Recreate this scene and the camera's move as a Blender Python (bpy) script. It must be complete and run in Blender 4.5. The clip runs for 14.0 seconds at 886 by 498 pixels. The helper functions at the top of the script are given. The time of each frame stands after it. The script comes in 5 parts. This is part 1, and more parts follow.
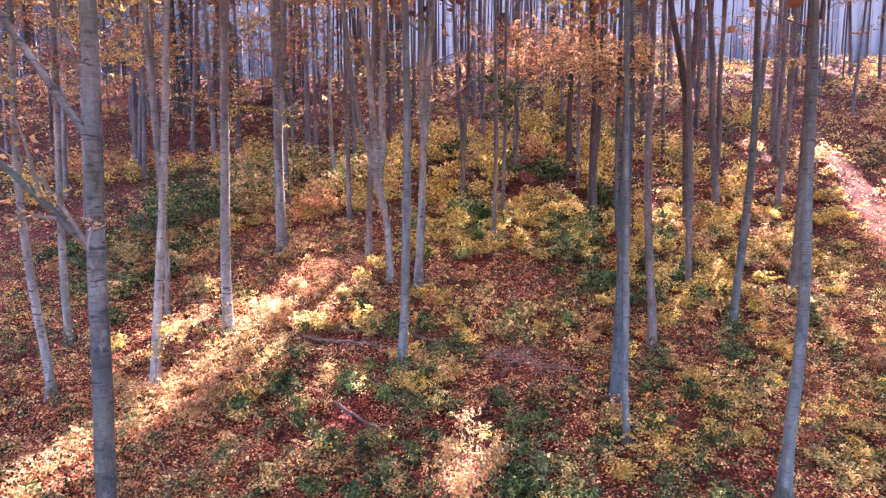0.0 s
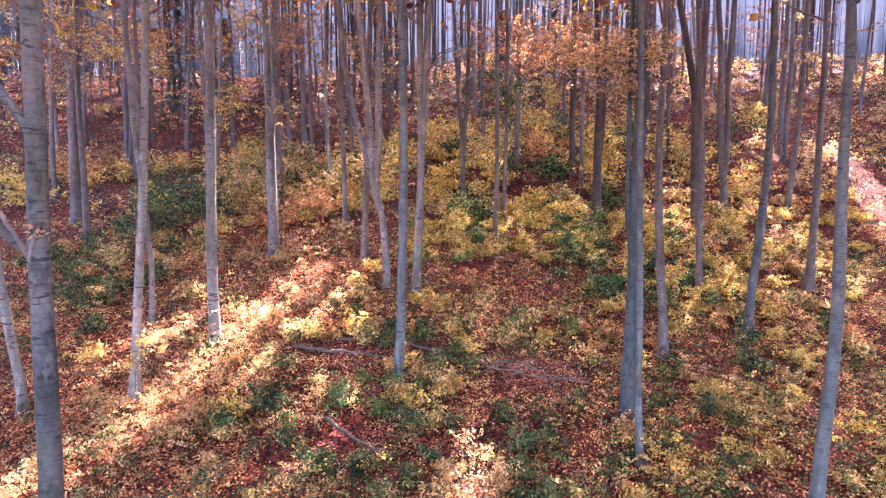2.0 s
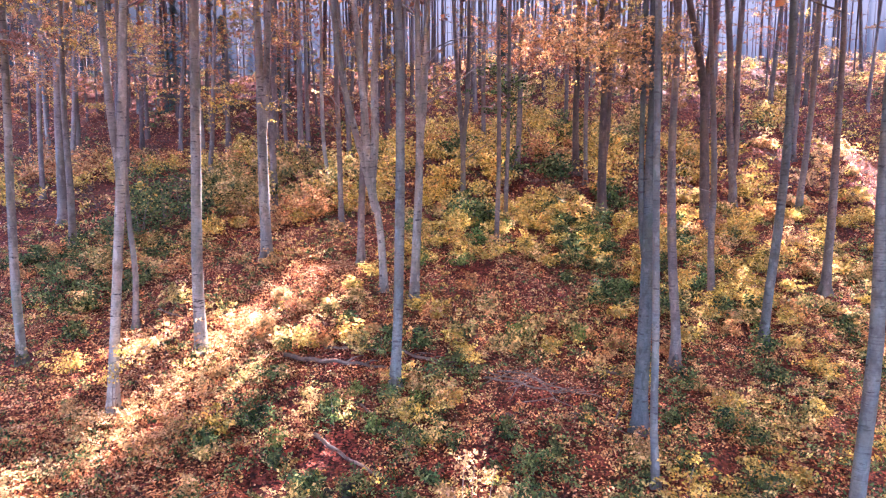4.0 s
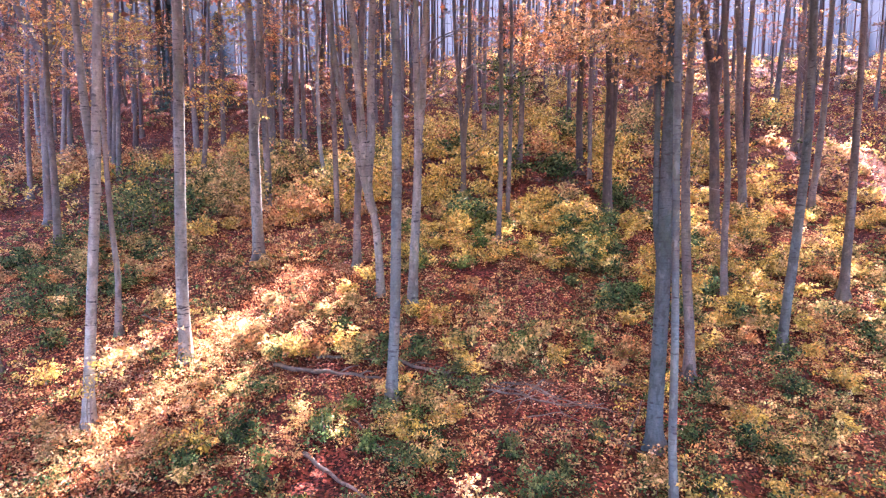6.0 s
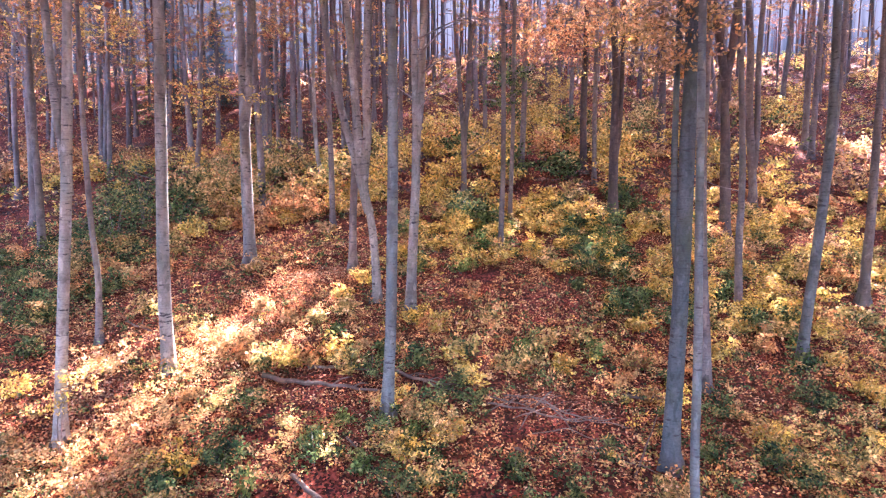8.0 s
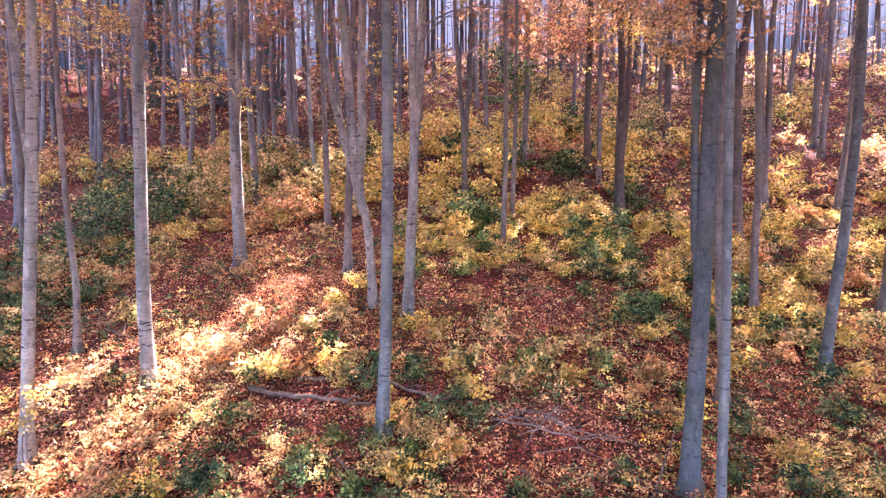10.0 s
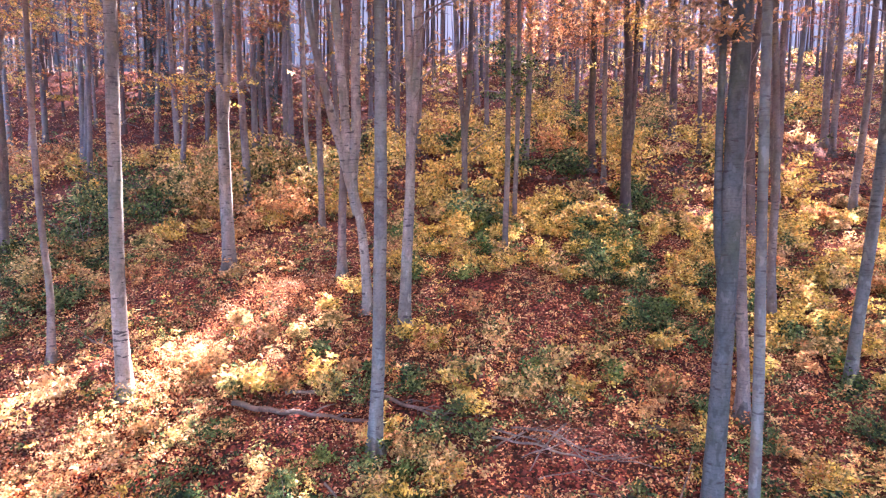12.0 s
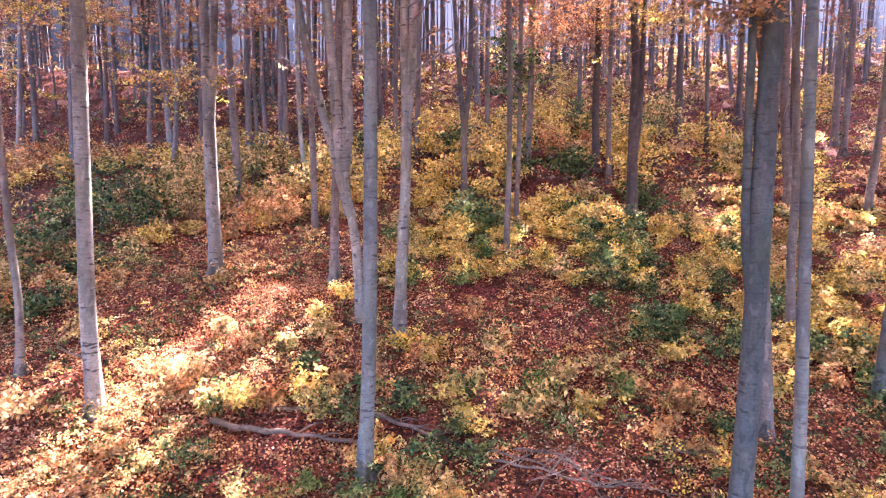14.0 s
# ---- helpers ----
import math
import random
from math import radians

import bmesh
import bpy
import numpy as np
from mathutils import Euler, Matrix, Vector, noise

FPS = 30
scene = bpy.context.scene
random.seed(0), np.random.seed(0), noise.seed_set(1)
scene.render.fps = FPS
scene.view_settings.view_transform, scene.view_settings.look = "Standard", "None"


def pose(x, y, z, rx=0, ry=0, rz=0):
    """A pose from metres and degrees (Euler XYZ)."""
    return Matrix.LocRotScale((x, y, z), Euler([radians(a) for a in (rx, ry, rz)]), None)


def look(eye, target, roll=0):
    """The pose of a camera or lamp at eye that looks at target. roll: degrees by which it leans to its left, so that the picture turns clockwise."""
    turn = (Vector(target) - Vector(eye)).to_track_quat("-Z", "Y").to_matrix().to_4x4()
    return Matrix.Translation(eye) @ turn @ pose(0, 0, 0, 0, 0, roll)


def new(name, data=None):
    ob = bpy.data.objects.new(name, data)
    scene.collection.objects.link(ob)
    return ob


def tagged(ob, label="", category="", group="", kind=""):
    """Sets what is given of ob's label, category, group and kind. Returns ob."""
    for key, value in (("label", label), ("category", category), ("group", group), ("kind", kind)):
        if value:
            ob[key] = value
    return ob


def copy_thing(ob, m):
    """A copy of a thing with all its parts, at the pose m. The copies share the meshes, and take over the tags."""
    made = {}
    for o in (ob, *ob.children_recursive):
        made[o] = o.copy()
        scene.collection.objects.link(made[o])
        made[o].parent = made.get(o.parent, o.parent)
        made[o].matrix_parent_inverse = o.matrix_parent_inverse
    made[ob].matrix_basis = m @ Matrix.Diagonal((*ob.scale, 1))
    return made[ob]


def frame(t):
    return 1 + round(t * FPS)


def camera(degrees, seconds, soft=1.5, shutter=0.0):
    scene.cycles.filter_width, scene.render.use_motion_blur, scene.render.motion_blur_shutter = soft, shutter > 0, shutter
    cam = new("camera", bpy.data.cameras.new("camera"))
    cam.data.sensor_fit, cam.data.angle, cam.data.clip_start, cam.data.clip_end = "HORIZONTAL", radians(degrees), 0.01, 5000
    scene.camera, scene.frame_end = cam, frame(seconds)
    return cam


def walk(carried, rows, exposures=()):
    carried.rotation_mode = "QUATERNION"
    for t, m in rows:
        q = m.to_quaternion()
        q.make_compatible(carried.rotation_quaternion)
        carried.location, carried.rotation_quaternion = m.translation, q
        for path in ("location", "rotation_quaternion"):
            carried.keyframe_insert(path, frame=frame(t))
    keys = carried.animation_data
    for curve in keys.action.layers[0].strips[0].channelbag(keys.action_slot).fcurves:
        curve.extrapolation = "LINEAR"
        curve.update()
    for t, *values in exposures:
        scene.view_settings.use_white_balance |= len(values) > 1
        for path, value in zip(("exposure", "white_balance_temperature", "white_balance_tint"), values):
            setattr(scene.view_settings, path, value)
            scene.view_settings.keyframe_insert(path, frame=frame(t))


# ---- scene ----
cam = camera(74.0, 14.0, soft=1.25)
# seconds, eye x, y, z, turn to the right, tilt
ROWS = [
    (0, 0.000, 0.000, 5.000, 0.043, -5.582), (1, 0.010, 0.448, 5.014, 0.023, -5.592),
    (2, 0.017, 0.889, 5.023, 0.007, -5.601), (3, 0.022, 1.325, 5.029, -0.007, -5.608),
    (4, 0.025, 1.756, 5.031, -0.017, -5.614), (5, 0.028, 2.183, 5.030, -0.024, -5.618),
    (6, 0.031, 2.607, 5.026, -0.028, -5.620), (7, 0.034, 3.030, 5.021, -0.028, -5.620),
    (8, 0.040, 3.453, 5.015, -0.025, -5.619), (9, 0.048, 3.875, 5.008, -0.020, -5.615),
    (10, 0.060, 4.300, 5.001, -0.010, -5.610), (11, 0.076, 4.726, 4.994, 0.002, -5.604),
    (12, 0.097, 5.157, 4.989, 0.017, -5.595), (13, 0.124, 5.592, 4.984, 0.036, -5.585),
    (14, 0.158, 6.032, 4.983, 0.058, -5.573),
]
walk(cam, [(t, pose(x, y, z, 90 + tilt, 0, turn)) for t, x, y, z, turn, tilt in ROWS], [(0, 4.45, 4890, 26), (2.5, 4.62, 4910, 26), (8, 4.71, 4970, 27), (14, 4.78, 5020, 28)])

# ---- light: a low autumn sun ahead, to the right, and the sky ----
SUN_AZ, SUN_EL = 19.0, 40.0
world = bpy.data.worlds.new("sky")
scene.world = world
world.use_nodes = True
wn = world.node_tree.nodes
sky = wn.new("ShaderNodeTexSky")
sky.sky_type, sky.sun_disc = "NISHITA", False
sky.sun_elevation, sky.sun_rotation = radians(SUN_EL), radians(SUN_AZ)
sky.dust_density, sky.air_density = 3.0, 1.0
world.node_tree.links.new(sky.outputs[0], wn["Background"].inputs[0])
wn["Background"].inputs[1].default_value = 0.15
sun = new("sun", bpy.data.lights.new("sun", "SUN"))
sun.data.energy, sun.data.angle, sun.data.color = 3.5, radians(0.6), (1.0, 0.80, 0.57)
sa, se = radians(SUN_AZ), radians(SUN_EL)
TO_SUN = Vector((math.sin(sa) * math.cos(se), math.cos(sa) * math.cos(se), math.sin(se)))
sun.matrix_world = look(TO_SUN * 200, (0, 0, 0))


# ---- materials ----
def nodes_of(name):
    m = bpy.data.materials.new(name)
    m.use_nodes = True
    t = m.node_tree
    return m, t, t.nodes["Principled BSDF"]


def node(t, kind, links=(), **values):
    n = t.nodes.new(kind)
    for k, v in values.items():
        n.inputs[k.replace("_", " ")].default_value = v
    for key, sock in links:
        t.links.new(sock, n.inputs[key])
    return n


def ramp(t, fac, stops):
    n = t.nodes.new("ShaderNodeValToRGB")
    e = n.color_ramp.elements
    while len(e) < len(stops):
        e.new(0.5)
    for el, (p, c) in zip(e, stops):
        el.position, el.color = p, (*c, 1)
    t.links.new(fac, n.inputs[0])
    return n.outputs[0]


def mix(t, fac, a, b, how="MIX"):
    n = t.nodes.new("ShaderNodeMix")
    n.data_type, n.blend_type = "RGBA", how
    for sock, v in ((n.inputs[0], fac), (n.inputs[6], a), (n.inputs[7], b)):
        if isinstance(v, (int, float)):
            sock.default_value = v
        elif isinstance(v, tuple):
            sock.default_value = (*v, 1)
        else:
            t.links.new(v, sock)
    return n.outputs[2]


def bark_material(name, light, dark, moss, scar):
    m, t, p = nodes_of(name)
    at = t.nodes.new("ShaderNodeTexCoord").outputs["Object"]
    info = t.nodes.new("ShaderNodeObjectInfo")
    shift = node(t, "ShaderNodeVectorMath", ((0, at), (1, info.outputs["Location"])))
    wide = node(t, "ShaderNodeMapping", (("Vector", shift.outputs[0]),), Scale=(2.2, 2.2, 0.7))
    blot = node(t, "ShaderNodeTexNoise", (("Vector", wide.outputs[0]),), Scale=1.0, Detail=4.0)
    ring = node(t, "ShaderNodeMapping", (("Vector", shift.outputs[0]),), Scale=(4.6, 4.6, 17.0))
    band = node(t, "ShaderNodeTexNoise", (("Vector", ring.outputs[0]),), Scale=1.0, Detail=3.0)
    fine = node(t, "ShaderNodeMapping", (("Vector", shift.outputs[0]),), Scale=(26.0, 26.0, 30.0))
    grain = node(t, "ShaderNodeTexNoise", (("Vector", fine.outputs[0]),), Scale=1.0, Detail=5.0)
    col = ramp(t, blot.outputs[0], [(0.3, dark), (0.5, tuple((a + b) / 2 for a, b in zip(light, dark))), (0.68, light)])
    runs = node(t, "ShaderNodeMapping", (("Vector", shift.outputs[0]),), Scale=(9.0, 9.0, 0.8))
    streak = node(t, "ShaderNodeTexNoise", (("Vector", runs.outputs[0]),), Scale=1.0, Detail=3.0)
    col = mix(t, ramp(t, streak.outputs[0], [(0.55, (0.0,) * 3), (0.78, (0.35,) * 3)]), col, tuple(c * 0.6 for c in dark))
    col = mix(t, ramp(t, grain.outputs[0], [(0.42, (0.0,) * 3), (0.75, (0.45,) * 3)]), col, tuple(c * 0.5 for c in dark))
    marks = ramp(t, band.outputs[0], [(0.62, (0.0,) * 3), (0.66, (scar,) * 3)])
    thin = node(t, "ShaderNodeMapping", (("Vector", shift.outputs[0]),), Scale=(3.0, 3.0, 52.0))
    rings = node(t, "ShaderNodeTexNoise", (("Vector", thin.outputs[0]),), Scale=1.0, Detail=2.0)
    col = mix(t, ramp(t, rings.outputs[0], [(0.55, (0.0,) * 3), (0.7, (0.55,) * 3)]), col, tuple(c * 0.6 for c in dark))
    col = mix(t, marks, col, (0.05, 0.042, 0.045))
    green = node(t, "ShaderNodeTexNoise", (("Vector", shift.outputs[0]),), Scale=0.9, Detail=3.0)
    col = mix(t, ramp(t, green.outputs[0], [(0.5, (0.0,) * 3), (0.72, (0.55,) * 3)]), col, moss)
    skin = node(t, "ShaderNodeMapping", (("Vector", shift.outputs[0]),), Scale=(8.0, 8.0, 4.5))
    crust = node(t, "ShaderNodeTexNoise", (("Vector", skin.outputs[0]),), Scale=1.0, Detail=6.0)
    col = mix(t, ramp(t, crust.outputs[0], [(0.56, (0.0,) * 3), (0.64, (0.5,) * 3)]), col, tuple(c * 0.6 for c in dark))
    col = mix(t, ramp(t, crust.outputs[0], [(0.36, (0.4,) * 3), (0.41, (0.0,) * 3)]), col, tuple(min(c * 1.3, 0.5) for c in light))
    hue = node(t, "ShaderNodeMath", ((0, info.outputs["Random"]),))
    hue.operation = "MULTIPLY_ADD"
    hue.inputs[1].default_value, hue.inputs[2].default_value = 0.35, 0.82
    hsv = node(t, "ShaderNodeHueSaturation", (("Color", col), ("Value", hue.outputs[0])))
    t.links.new(hsv.outputs[0], p.inputs["Base Color"])
    p.inputs["Roughness"].default_value = 0.8
    p.inputs["Specular IOR Level"].default_value = 0.2
    high = mix(t, 0.45, grain.outputs[0], band.outputs[0])
    b = node(t, "ShaderNodeBump", (("Height", high),), Strength=0.5, Distance=0.02)
    t.links.new(b.outputs[0], p.inputs["Normal"])
    return m


def leaf_material(name, colours, glow=0.45, own=0.3, patch=2.2, least=0.3):
    """Leaves that let light through. A leaf's colour comes from the row of colours, in part by its plant's place
    (patch: patches a metre), in part by itself (own); least: how dark the darkest are. Whole clusters are darkened too,
    like shaded gaps.
    """
    m, t, p = nodes_of(name)
    geo = t.nodes.new("ShaderNodeNewGeometry")
    at = geo.outputs["Position"]
    kind = node(t, "ShaderNodeTexNoise", (("Vector", at),), Scale=patch, Detail=1.0)
    wide = node(t, "ShaderNodeMapRange", (("Value", kind.outputs[0]),), From_Min=0.3, From_Max=0.7)
    fac = node(t, "ShaderNodeMix", ((2, wide.outputs[0]), (3, geo.outputs["Random Per Island"])), Factor=own)
    stops = [((i + 0.5) / len(colours), c) for i, c in enumerate(colours)]
    col = ramp(t, fac.outputs[0], stops)
    spot = node(t, "ShaderNodeTexNoise", (("Vector", at),), Scale=60.0, Detail=2.0)
    col = mix(t, ramp(t, spot.outputs[0], [(0.5, (0.0,) * 3), (0.8, (0.4,) * 3)]), col, (0.10, 0.045, 0.02))
    # shade between sprays, painted into the leaf colour as darker clusters
    gap_shade = node(t, "ShaderNodeTexNoise", (("Vector", at),), Scale=4.5, Detail=1.0)
    col = mix(t, ramp(t, gap_shade.outputs[0], [(0.44, (0.8,) * 3), (0.54, (0.0,) * 3)]), col, mix(t, 1.0, col, (0.52, 0.52, 0.5), "MULTIPLY"))
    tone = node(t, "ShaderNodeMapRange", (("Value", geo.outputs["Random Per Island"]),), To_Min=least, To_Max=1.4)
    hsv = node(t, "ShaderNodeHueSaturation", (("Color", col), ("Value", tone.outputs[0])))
    t.links.new(hsv.outputs[0], p.inputs["Base Color"])
    p.inputs["Roughness"].default_value = 0.6
    p.inputs["Specular IOR Level"].default_value = 0.1
    tr = node(t, "ShaderNodeBsdfTranslucent", (("Color", hsv.outputs[0]),))
    mx = node(t, "ShaderNodeMixShader", ((1, p.outputs[0]), (2, tr.outputs[0])), Fac=glow)
    t.links.new(mx.outputs[0], t.nodes["Material Output"].inputs[0])
    return m


def ground_material():
    m, t, p = nodes_of("leaf_litter_soil")
    at = t.nodes.new("ShaderNodeNewGeometry").outputs["Position"]
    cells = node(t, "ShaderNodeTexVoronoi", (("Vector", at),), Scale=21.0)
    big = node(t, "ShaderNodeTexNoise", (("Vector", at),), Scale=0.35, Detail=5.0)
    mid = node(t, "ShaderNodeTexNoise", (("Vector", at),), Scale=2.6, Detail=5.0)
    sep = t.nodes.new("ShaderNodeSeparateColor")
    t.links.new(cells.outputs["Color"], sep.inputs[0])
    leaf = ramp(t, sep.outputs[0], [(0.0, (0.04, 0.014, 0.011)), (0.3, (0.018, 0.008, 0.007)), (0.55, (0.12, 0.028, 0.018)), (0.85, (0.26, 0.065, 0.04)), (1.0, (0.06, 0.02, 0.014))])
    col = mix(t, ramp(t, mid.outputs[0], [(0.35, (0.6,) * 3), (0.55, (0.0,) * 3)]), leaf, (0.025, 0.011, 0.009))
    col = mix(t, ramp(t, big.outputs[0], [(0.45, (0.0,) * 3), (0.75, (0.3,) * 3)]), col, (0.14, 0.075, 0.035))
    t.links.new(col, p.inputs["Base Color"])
    p.inputs["Roughness"].default_value = 0.95
    p.inputs["Specular IOR Level"].default_value = 0.04
    high = mix(t, 0.5, cells.outputs["Distance"], mid.outputs[0])
    b = node(t, "ShaderNodeBump", (("Height", high),), Strength=0.8, Distance=0.06)
    t.links.new(b.outputs[0], p.inputs["Normal"])
    return m


def distance_glow_material():
    """Glowing sheet painted as hazy far woods and bright sky beyond the crest."""
    m, t, p = nodes_of("far_woods_glow")
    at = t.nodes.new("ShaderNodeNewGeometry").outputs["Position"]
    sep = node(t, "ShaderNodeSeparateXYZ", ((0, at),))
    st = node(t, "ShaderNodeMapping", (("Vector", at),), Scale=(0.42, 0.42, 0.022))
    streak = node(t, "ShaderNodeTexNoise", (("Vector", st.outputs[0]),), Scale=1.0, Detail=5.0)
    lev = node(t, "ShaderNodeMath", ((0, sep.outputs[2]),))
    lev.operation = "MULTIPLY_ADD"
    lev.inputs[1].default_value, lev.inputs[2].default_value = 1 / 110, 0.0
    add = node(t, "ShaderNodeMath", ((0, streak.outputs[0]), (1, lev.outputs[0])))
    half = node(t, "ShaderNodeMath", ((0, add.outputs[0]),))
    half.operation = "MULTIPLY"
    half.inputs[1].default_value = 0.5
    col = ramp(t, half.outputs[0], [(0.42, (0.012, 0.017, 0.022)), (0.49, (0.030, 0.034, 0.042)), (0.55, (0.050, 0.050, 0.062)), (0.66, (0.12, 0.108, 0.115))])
    # painted glow, stronger on the sun's side like lit haze
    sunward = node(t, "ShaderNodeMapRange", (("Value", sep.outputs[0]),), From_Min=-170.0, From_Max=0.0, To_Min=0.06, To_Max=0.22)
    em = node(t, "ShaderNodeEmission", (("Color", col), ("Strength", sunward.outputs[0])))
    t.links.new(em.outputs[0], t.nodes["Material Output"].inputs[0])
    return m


BEECH = bark_material("beech_bark", (0.37, 0.325, 0.285), (0.14, 0.122, 0.108), (0.18, 0.19, 0.14), 0.95)
SMOOTH = bark_material("smooth_bark", (0.20, 0.198, 0.188), (0.10, 0.10, 0.097), (0.135, 0.145, 0.115), 0.85)
MOTTLED = bark_material("mottled_bark", (0.22, 0.21, 0.20), (0.05, 0.05, 0.048), (0.10, 0.115, 0.07), 0.9)
ROUGH = bark_material("rough_bark", (0.15, 0.108, 0.092), (0.065, 0.046, 0.043), (0.10, 0.10, 0.06), 0.6)
MOSSY = bark_material("mossy_bark", (0.125, 0.13, 0.13), (0.05, 0.055, 0.056), (0.09, 0.11, 0.06), 0.95)
MID = bark_material("grey_brown_bark", (0.225, 0.178, 0.155), (0.10, 0.078, 0.072), (0.13, 0.125, 0.09), 0.8)
TWIG = bark_material("twig_bark", (0.30, 0.24, 0.22), (0.16, 0.12, 0.11), (0.16, 0.15, 0.09), 0.3)
BLEACHED = bark_material("bleached_wood", (0.27, 0.195, 0.15), (0.085, 0.06, 0.048), (0.2, 0.17, 0.12), 0.4)
DEADWOOD = bark_material("dead_wood", (0.24, 0.16, 0.12), (0.075, 0.05, 0.04), (0.12, 0.10, 0.07), 0.5)
ROTTEN = bark_material("rotten_wood", (0.07, 0.05, 0.042), (0.035, 0.025, 0.022), (0.05, 0.05, 0.03), 0.5)
MOSS = bark_material("mossy_foot_bark", (0.15, 0.13, 0.115), (0.055, 0.047, 0.043), (0.08, 0.085, 0.045), 0.5)
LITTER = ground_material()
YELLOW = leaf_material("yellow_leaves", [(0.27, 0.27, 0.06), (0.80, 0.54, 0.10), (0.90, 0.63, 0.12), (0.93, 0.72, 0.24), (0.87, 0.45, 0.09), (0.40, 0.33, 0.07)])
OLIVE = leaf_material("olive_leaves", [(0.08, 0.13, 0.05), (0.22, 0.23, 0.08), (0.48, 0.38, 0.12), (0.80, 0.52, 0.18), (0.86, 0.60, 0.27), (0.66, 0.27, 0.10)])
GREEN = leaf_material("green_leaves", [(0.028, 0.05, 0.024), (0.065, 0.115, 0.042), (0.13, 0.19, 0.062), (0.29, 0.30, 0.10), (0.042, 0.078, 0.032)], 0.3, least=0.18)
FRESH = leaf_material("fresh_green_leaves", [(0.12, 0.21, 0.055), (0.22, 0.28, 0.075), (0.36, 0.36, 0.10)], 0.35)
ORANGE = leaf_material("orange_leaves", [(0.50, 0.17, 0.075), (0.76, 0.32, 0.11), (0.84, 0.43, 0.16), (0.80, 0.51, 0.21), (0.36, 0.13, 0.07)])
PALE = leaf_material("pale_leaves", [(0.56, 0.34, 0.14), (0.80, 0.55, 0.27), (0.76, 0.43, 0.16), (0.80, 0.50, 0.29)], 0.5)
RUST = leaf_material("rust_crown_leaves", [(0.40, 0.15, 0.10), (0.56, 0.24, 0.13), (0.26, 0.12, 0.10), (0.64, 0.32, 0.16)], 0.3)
DULL = leaf_material("dull_shade_leaves", [(0.16, 0.085, 0.075), (0.08, 0.07, 0.06), (0.24, 0.11, 0.08), (0.06, 0.055, 0.05)], 0.15)
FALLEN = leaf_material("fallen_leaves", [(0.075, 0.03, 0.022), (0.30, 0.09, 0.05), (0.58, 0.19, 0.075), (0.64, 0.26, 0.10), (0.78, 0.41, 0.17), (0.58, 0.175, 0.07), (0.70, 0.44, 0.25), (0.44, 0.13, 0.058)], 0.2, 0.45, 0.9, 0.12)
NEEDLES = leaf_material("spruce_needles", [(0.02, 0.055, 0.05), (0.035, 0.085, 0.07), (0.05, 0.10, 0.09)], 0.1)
FAR = distance_glow_material()


# ---- the lie of the land: a hillside that climbs away from the camera ----
def land(x, y):
    x, y = np.asarray(x, float), np.asarray(y, float)
    u, v = 1.5 * np.tanh(x / 15), (np.minimum(y, 76) - 20) / 10
    rise = 2.111 - 0.058 * u + 3.153 * v - 0.378 * u * u + 0.37 * u * v - 0.03 * v * v
    near = -0.3 + 0.1 * (y - 11)
    h = 0.5 * (rise + near + np.sqrt((rise - near) ** 2 + 0.3))
    s = np.clip((np.minimum(y, 76) - 45) / 50, 0, 1)
    h = h + 6 * s * s * (3 - 2 * s) / (1 + np.exp(np.clip(x / 8, -30, 30)))
    over = np.maximum(y - 76, 0)
    h = np.where(y > 76, h - 5 * (1 - np.exp(-(over / 25) ** 2)), h)
    return h + np.clip(1.4 - y / 50, 0.15, 1) * (0.035 * np.sin(1.9 * x + 0.8 * y) + 0.03 * np.sin(3.1 * y - 1.4 * x + 1) + 0.025 * np.sin(5.3 * x + 4.1 * y))


def mesh_of(name, verts, faces, smooth=False):
    """A mesh from an array of corners and an array of faces of equal corner count."""
    me = bpy.data.meshes.new(name)
    v, f = np.ascontiguousarray(verts, np.float32).reshape(-1, 3), np.ascontiguousarray(faces, np.int32)
    me.vertices.add(len(v))
    me.vertices.foreach_set("co", v.ravel())
    me.loops.add(f.size)
    me.loops.foreach_set("vertex_index", f.ravel())
    me.polygons.add(len(f))
    me.polygons.foreach_set("loop_start", np.arange(0, f.size, f.shape[1], dtype=np.int32))
    me.polygons.foreach_set("use_smooth", np.full(len(f), smooth))
    me.update(calc_edges=True)
    return me


def part(name, me, material, parent, label=""):
    ob = new(name, me)
    if not me.materials:
        me.materials.append(material)
    ob.parent = parent
    if name in ("crown", "leaf_spray", "foliage", "twigwork"):
        tagged(ob, kind="stuff")
    return tagged(ob, label) if label else ob


rng = np.random.default_rng(7)

gx = np.concatenate([np.linspace(-420, -46, 30), np.linspace(-44, 44, 150), np.linspace(46, 420, 30)])
gy = np.concatenate([np.linspace(-300, -8, 24), np.linspace(-6, 46, 120), np.linspace(46.6, 130, 70), np.linspace(140, 900, 24)])
X, Y = np.meshgrid(gx, gy)
Z = land(X, Y)
i = np.arange(X.size).reshape(X.shape)
quads = np.stack([i[:-1, :-1], i[:-1, 1:], i[1:, 1:], i[1:, :-1]], -1).reshape(-1, 4)
ground = new("ground", mesh_of("ground", np.stack([X, Y, Z], -1), quads, True))
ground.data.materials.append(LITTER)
tagged(ground, "forest floor of dark soil under red-brown beech litter", "ground", kind="structure")

turn = np.linspace(-2.0, 2.0, 81)
arc = np.stack([330 * np.sin(turn), 330 * np.cos(turn)], -1)
lo, hi = np.c_[arc, np.full(81, -30.0)], np.c_[arc, np.full(81, 150.0)]
k = np.arange(80)
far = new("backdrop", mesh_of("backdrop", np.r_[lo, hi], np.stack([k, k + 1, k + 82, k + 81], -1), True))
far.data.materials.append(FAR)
tagged(far, "glowing backdrop painted as hazy blue far woods under bright sky", "backdrop", kind="structure")


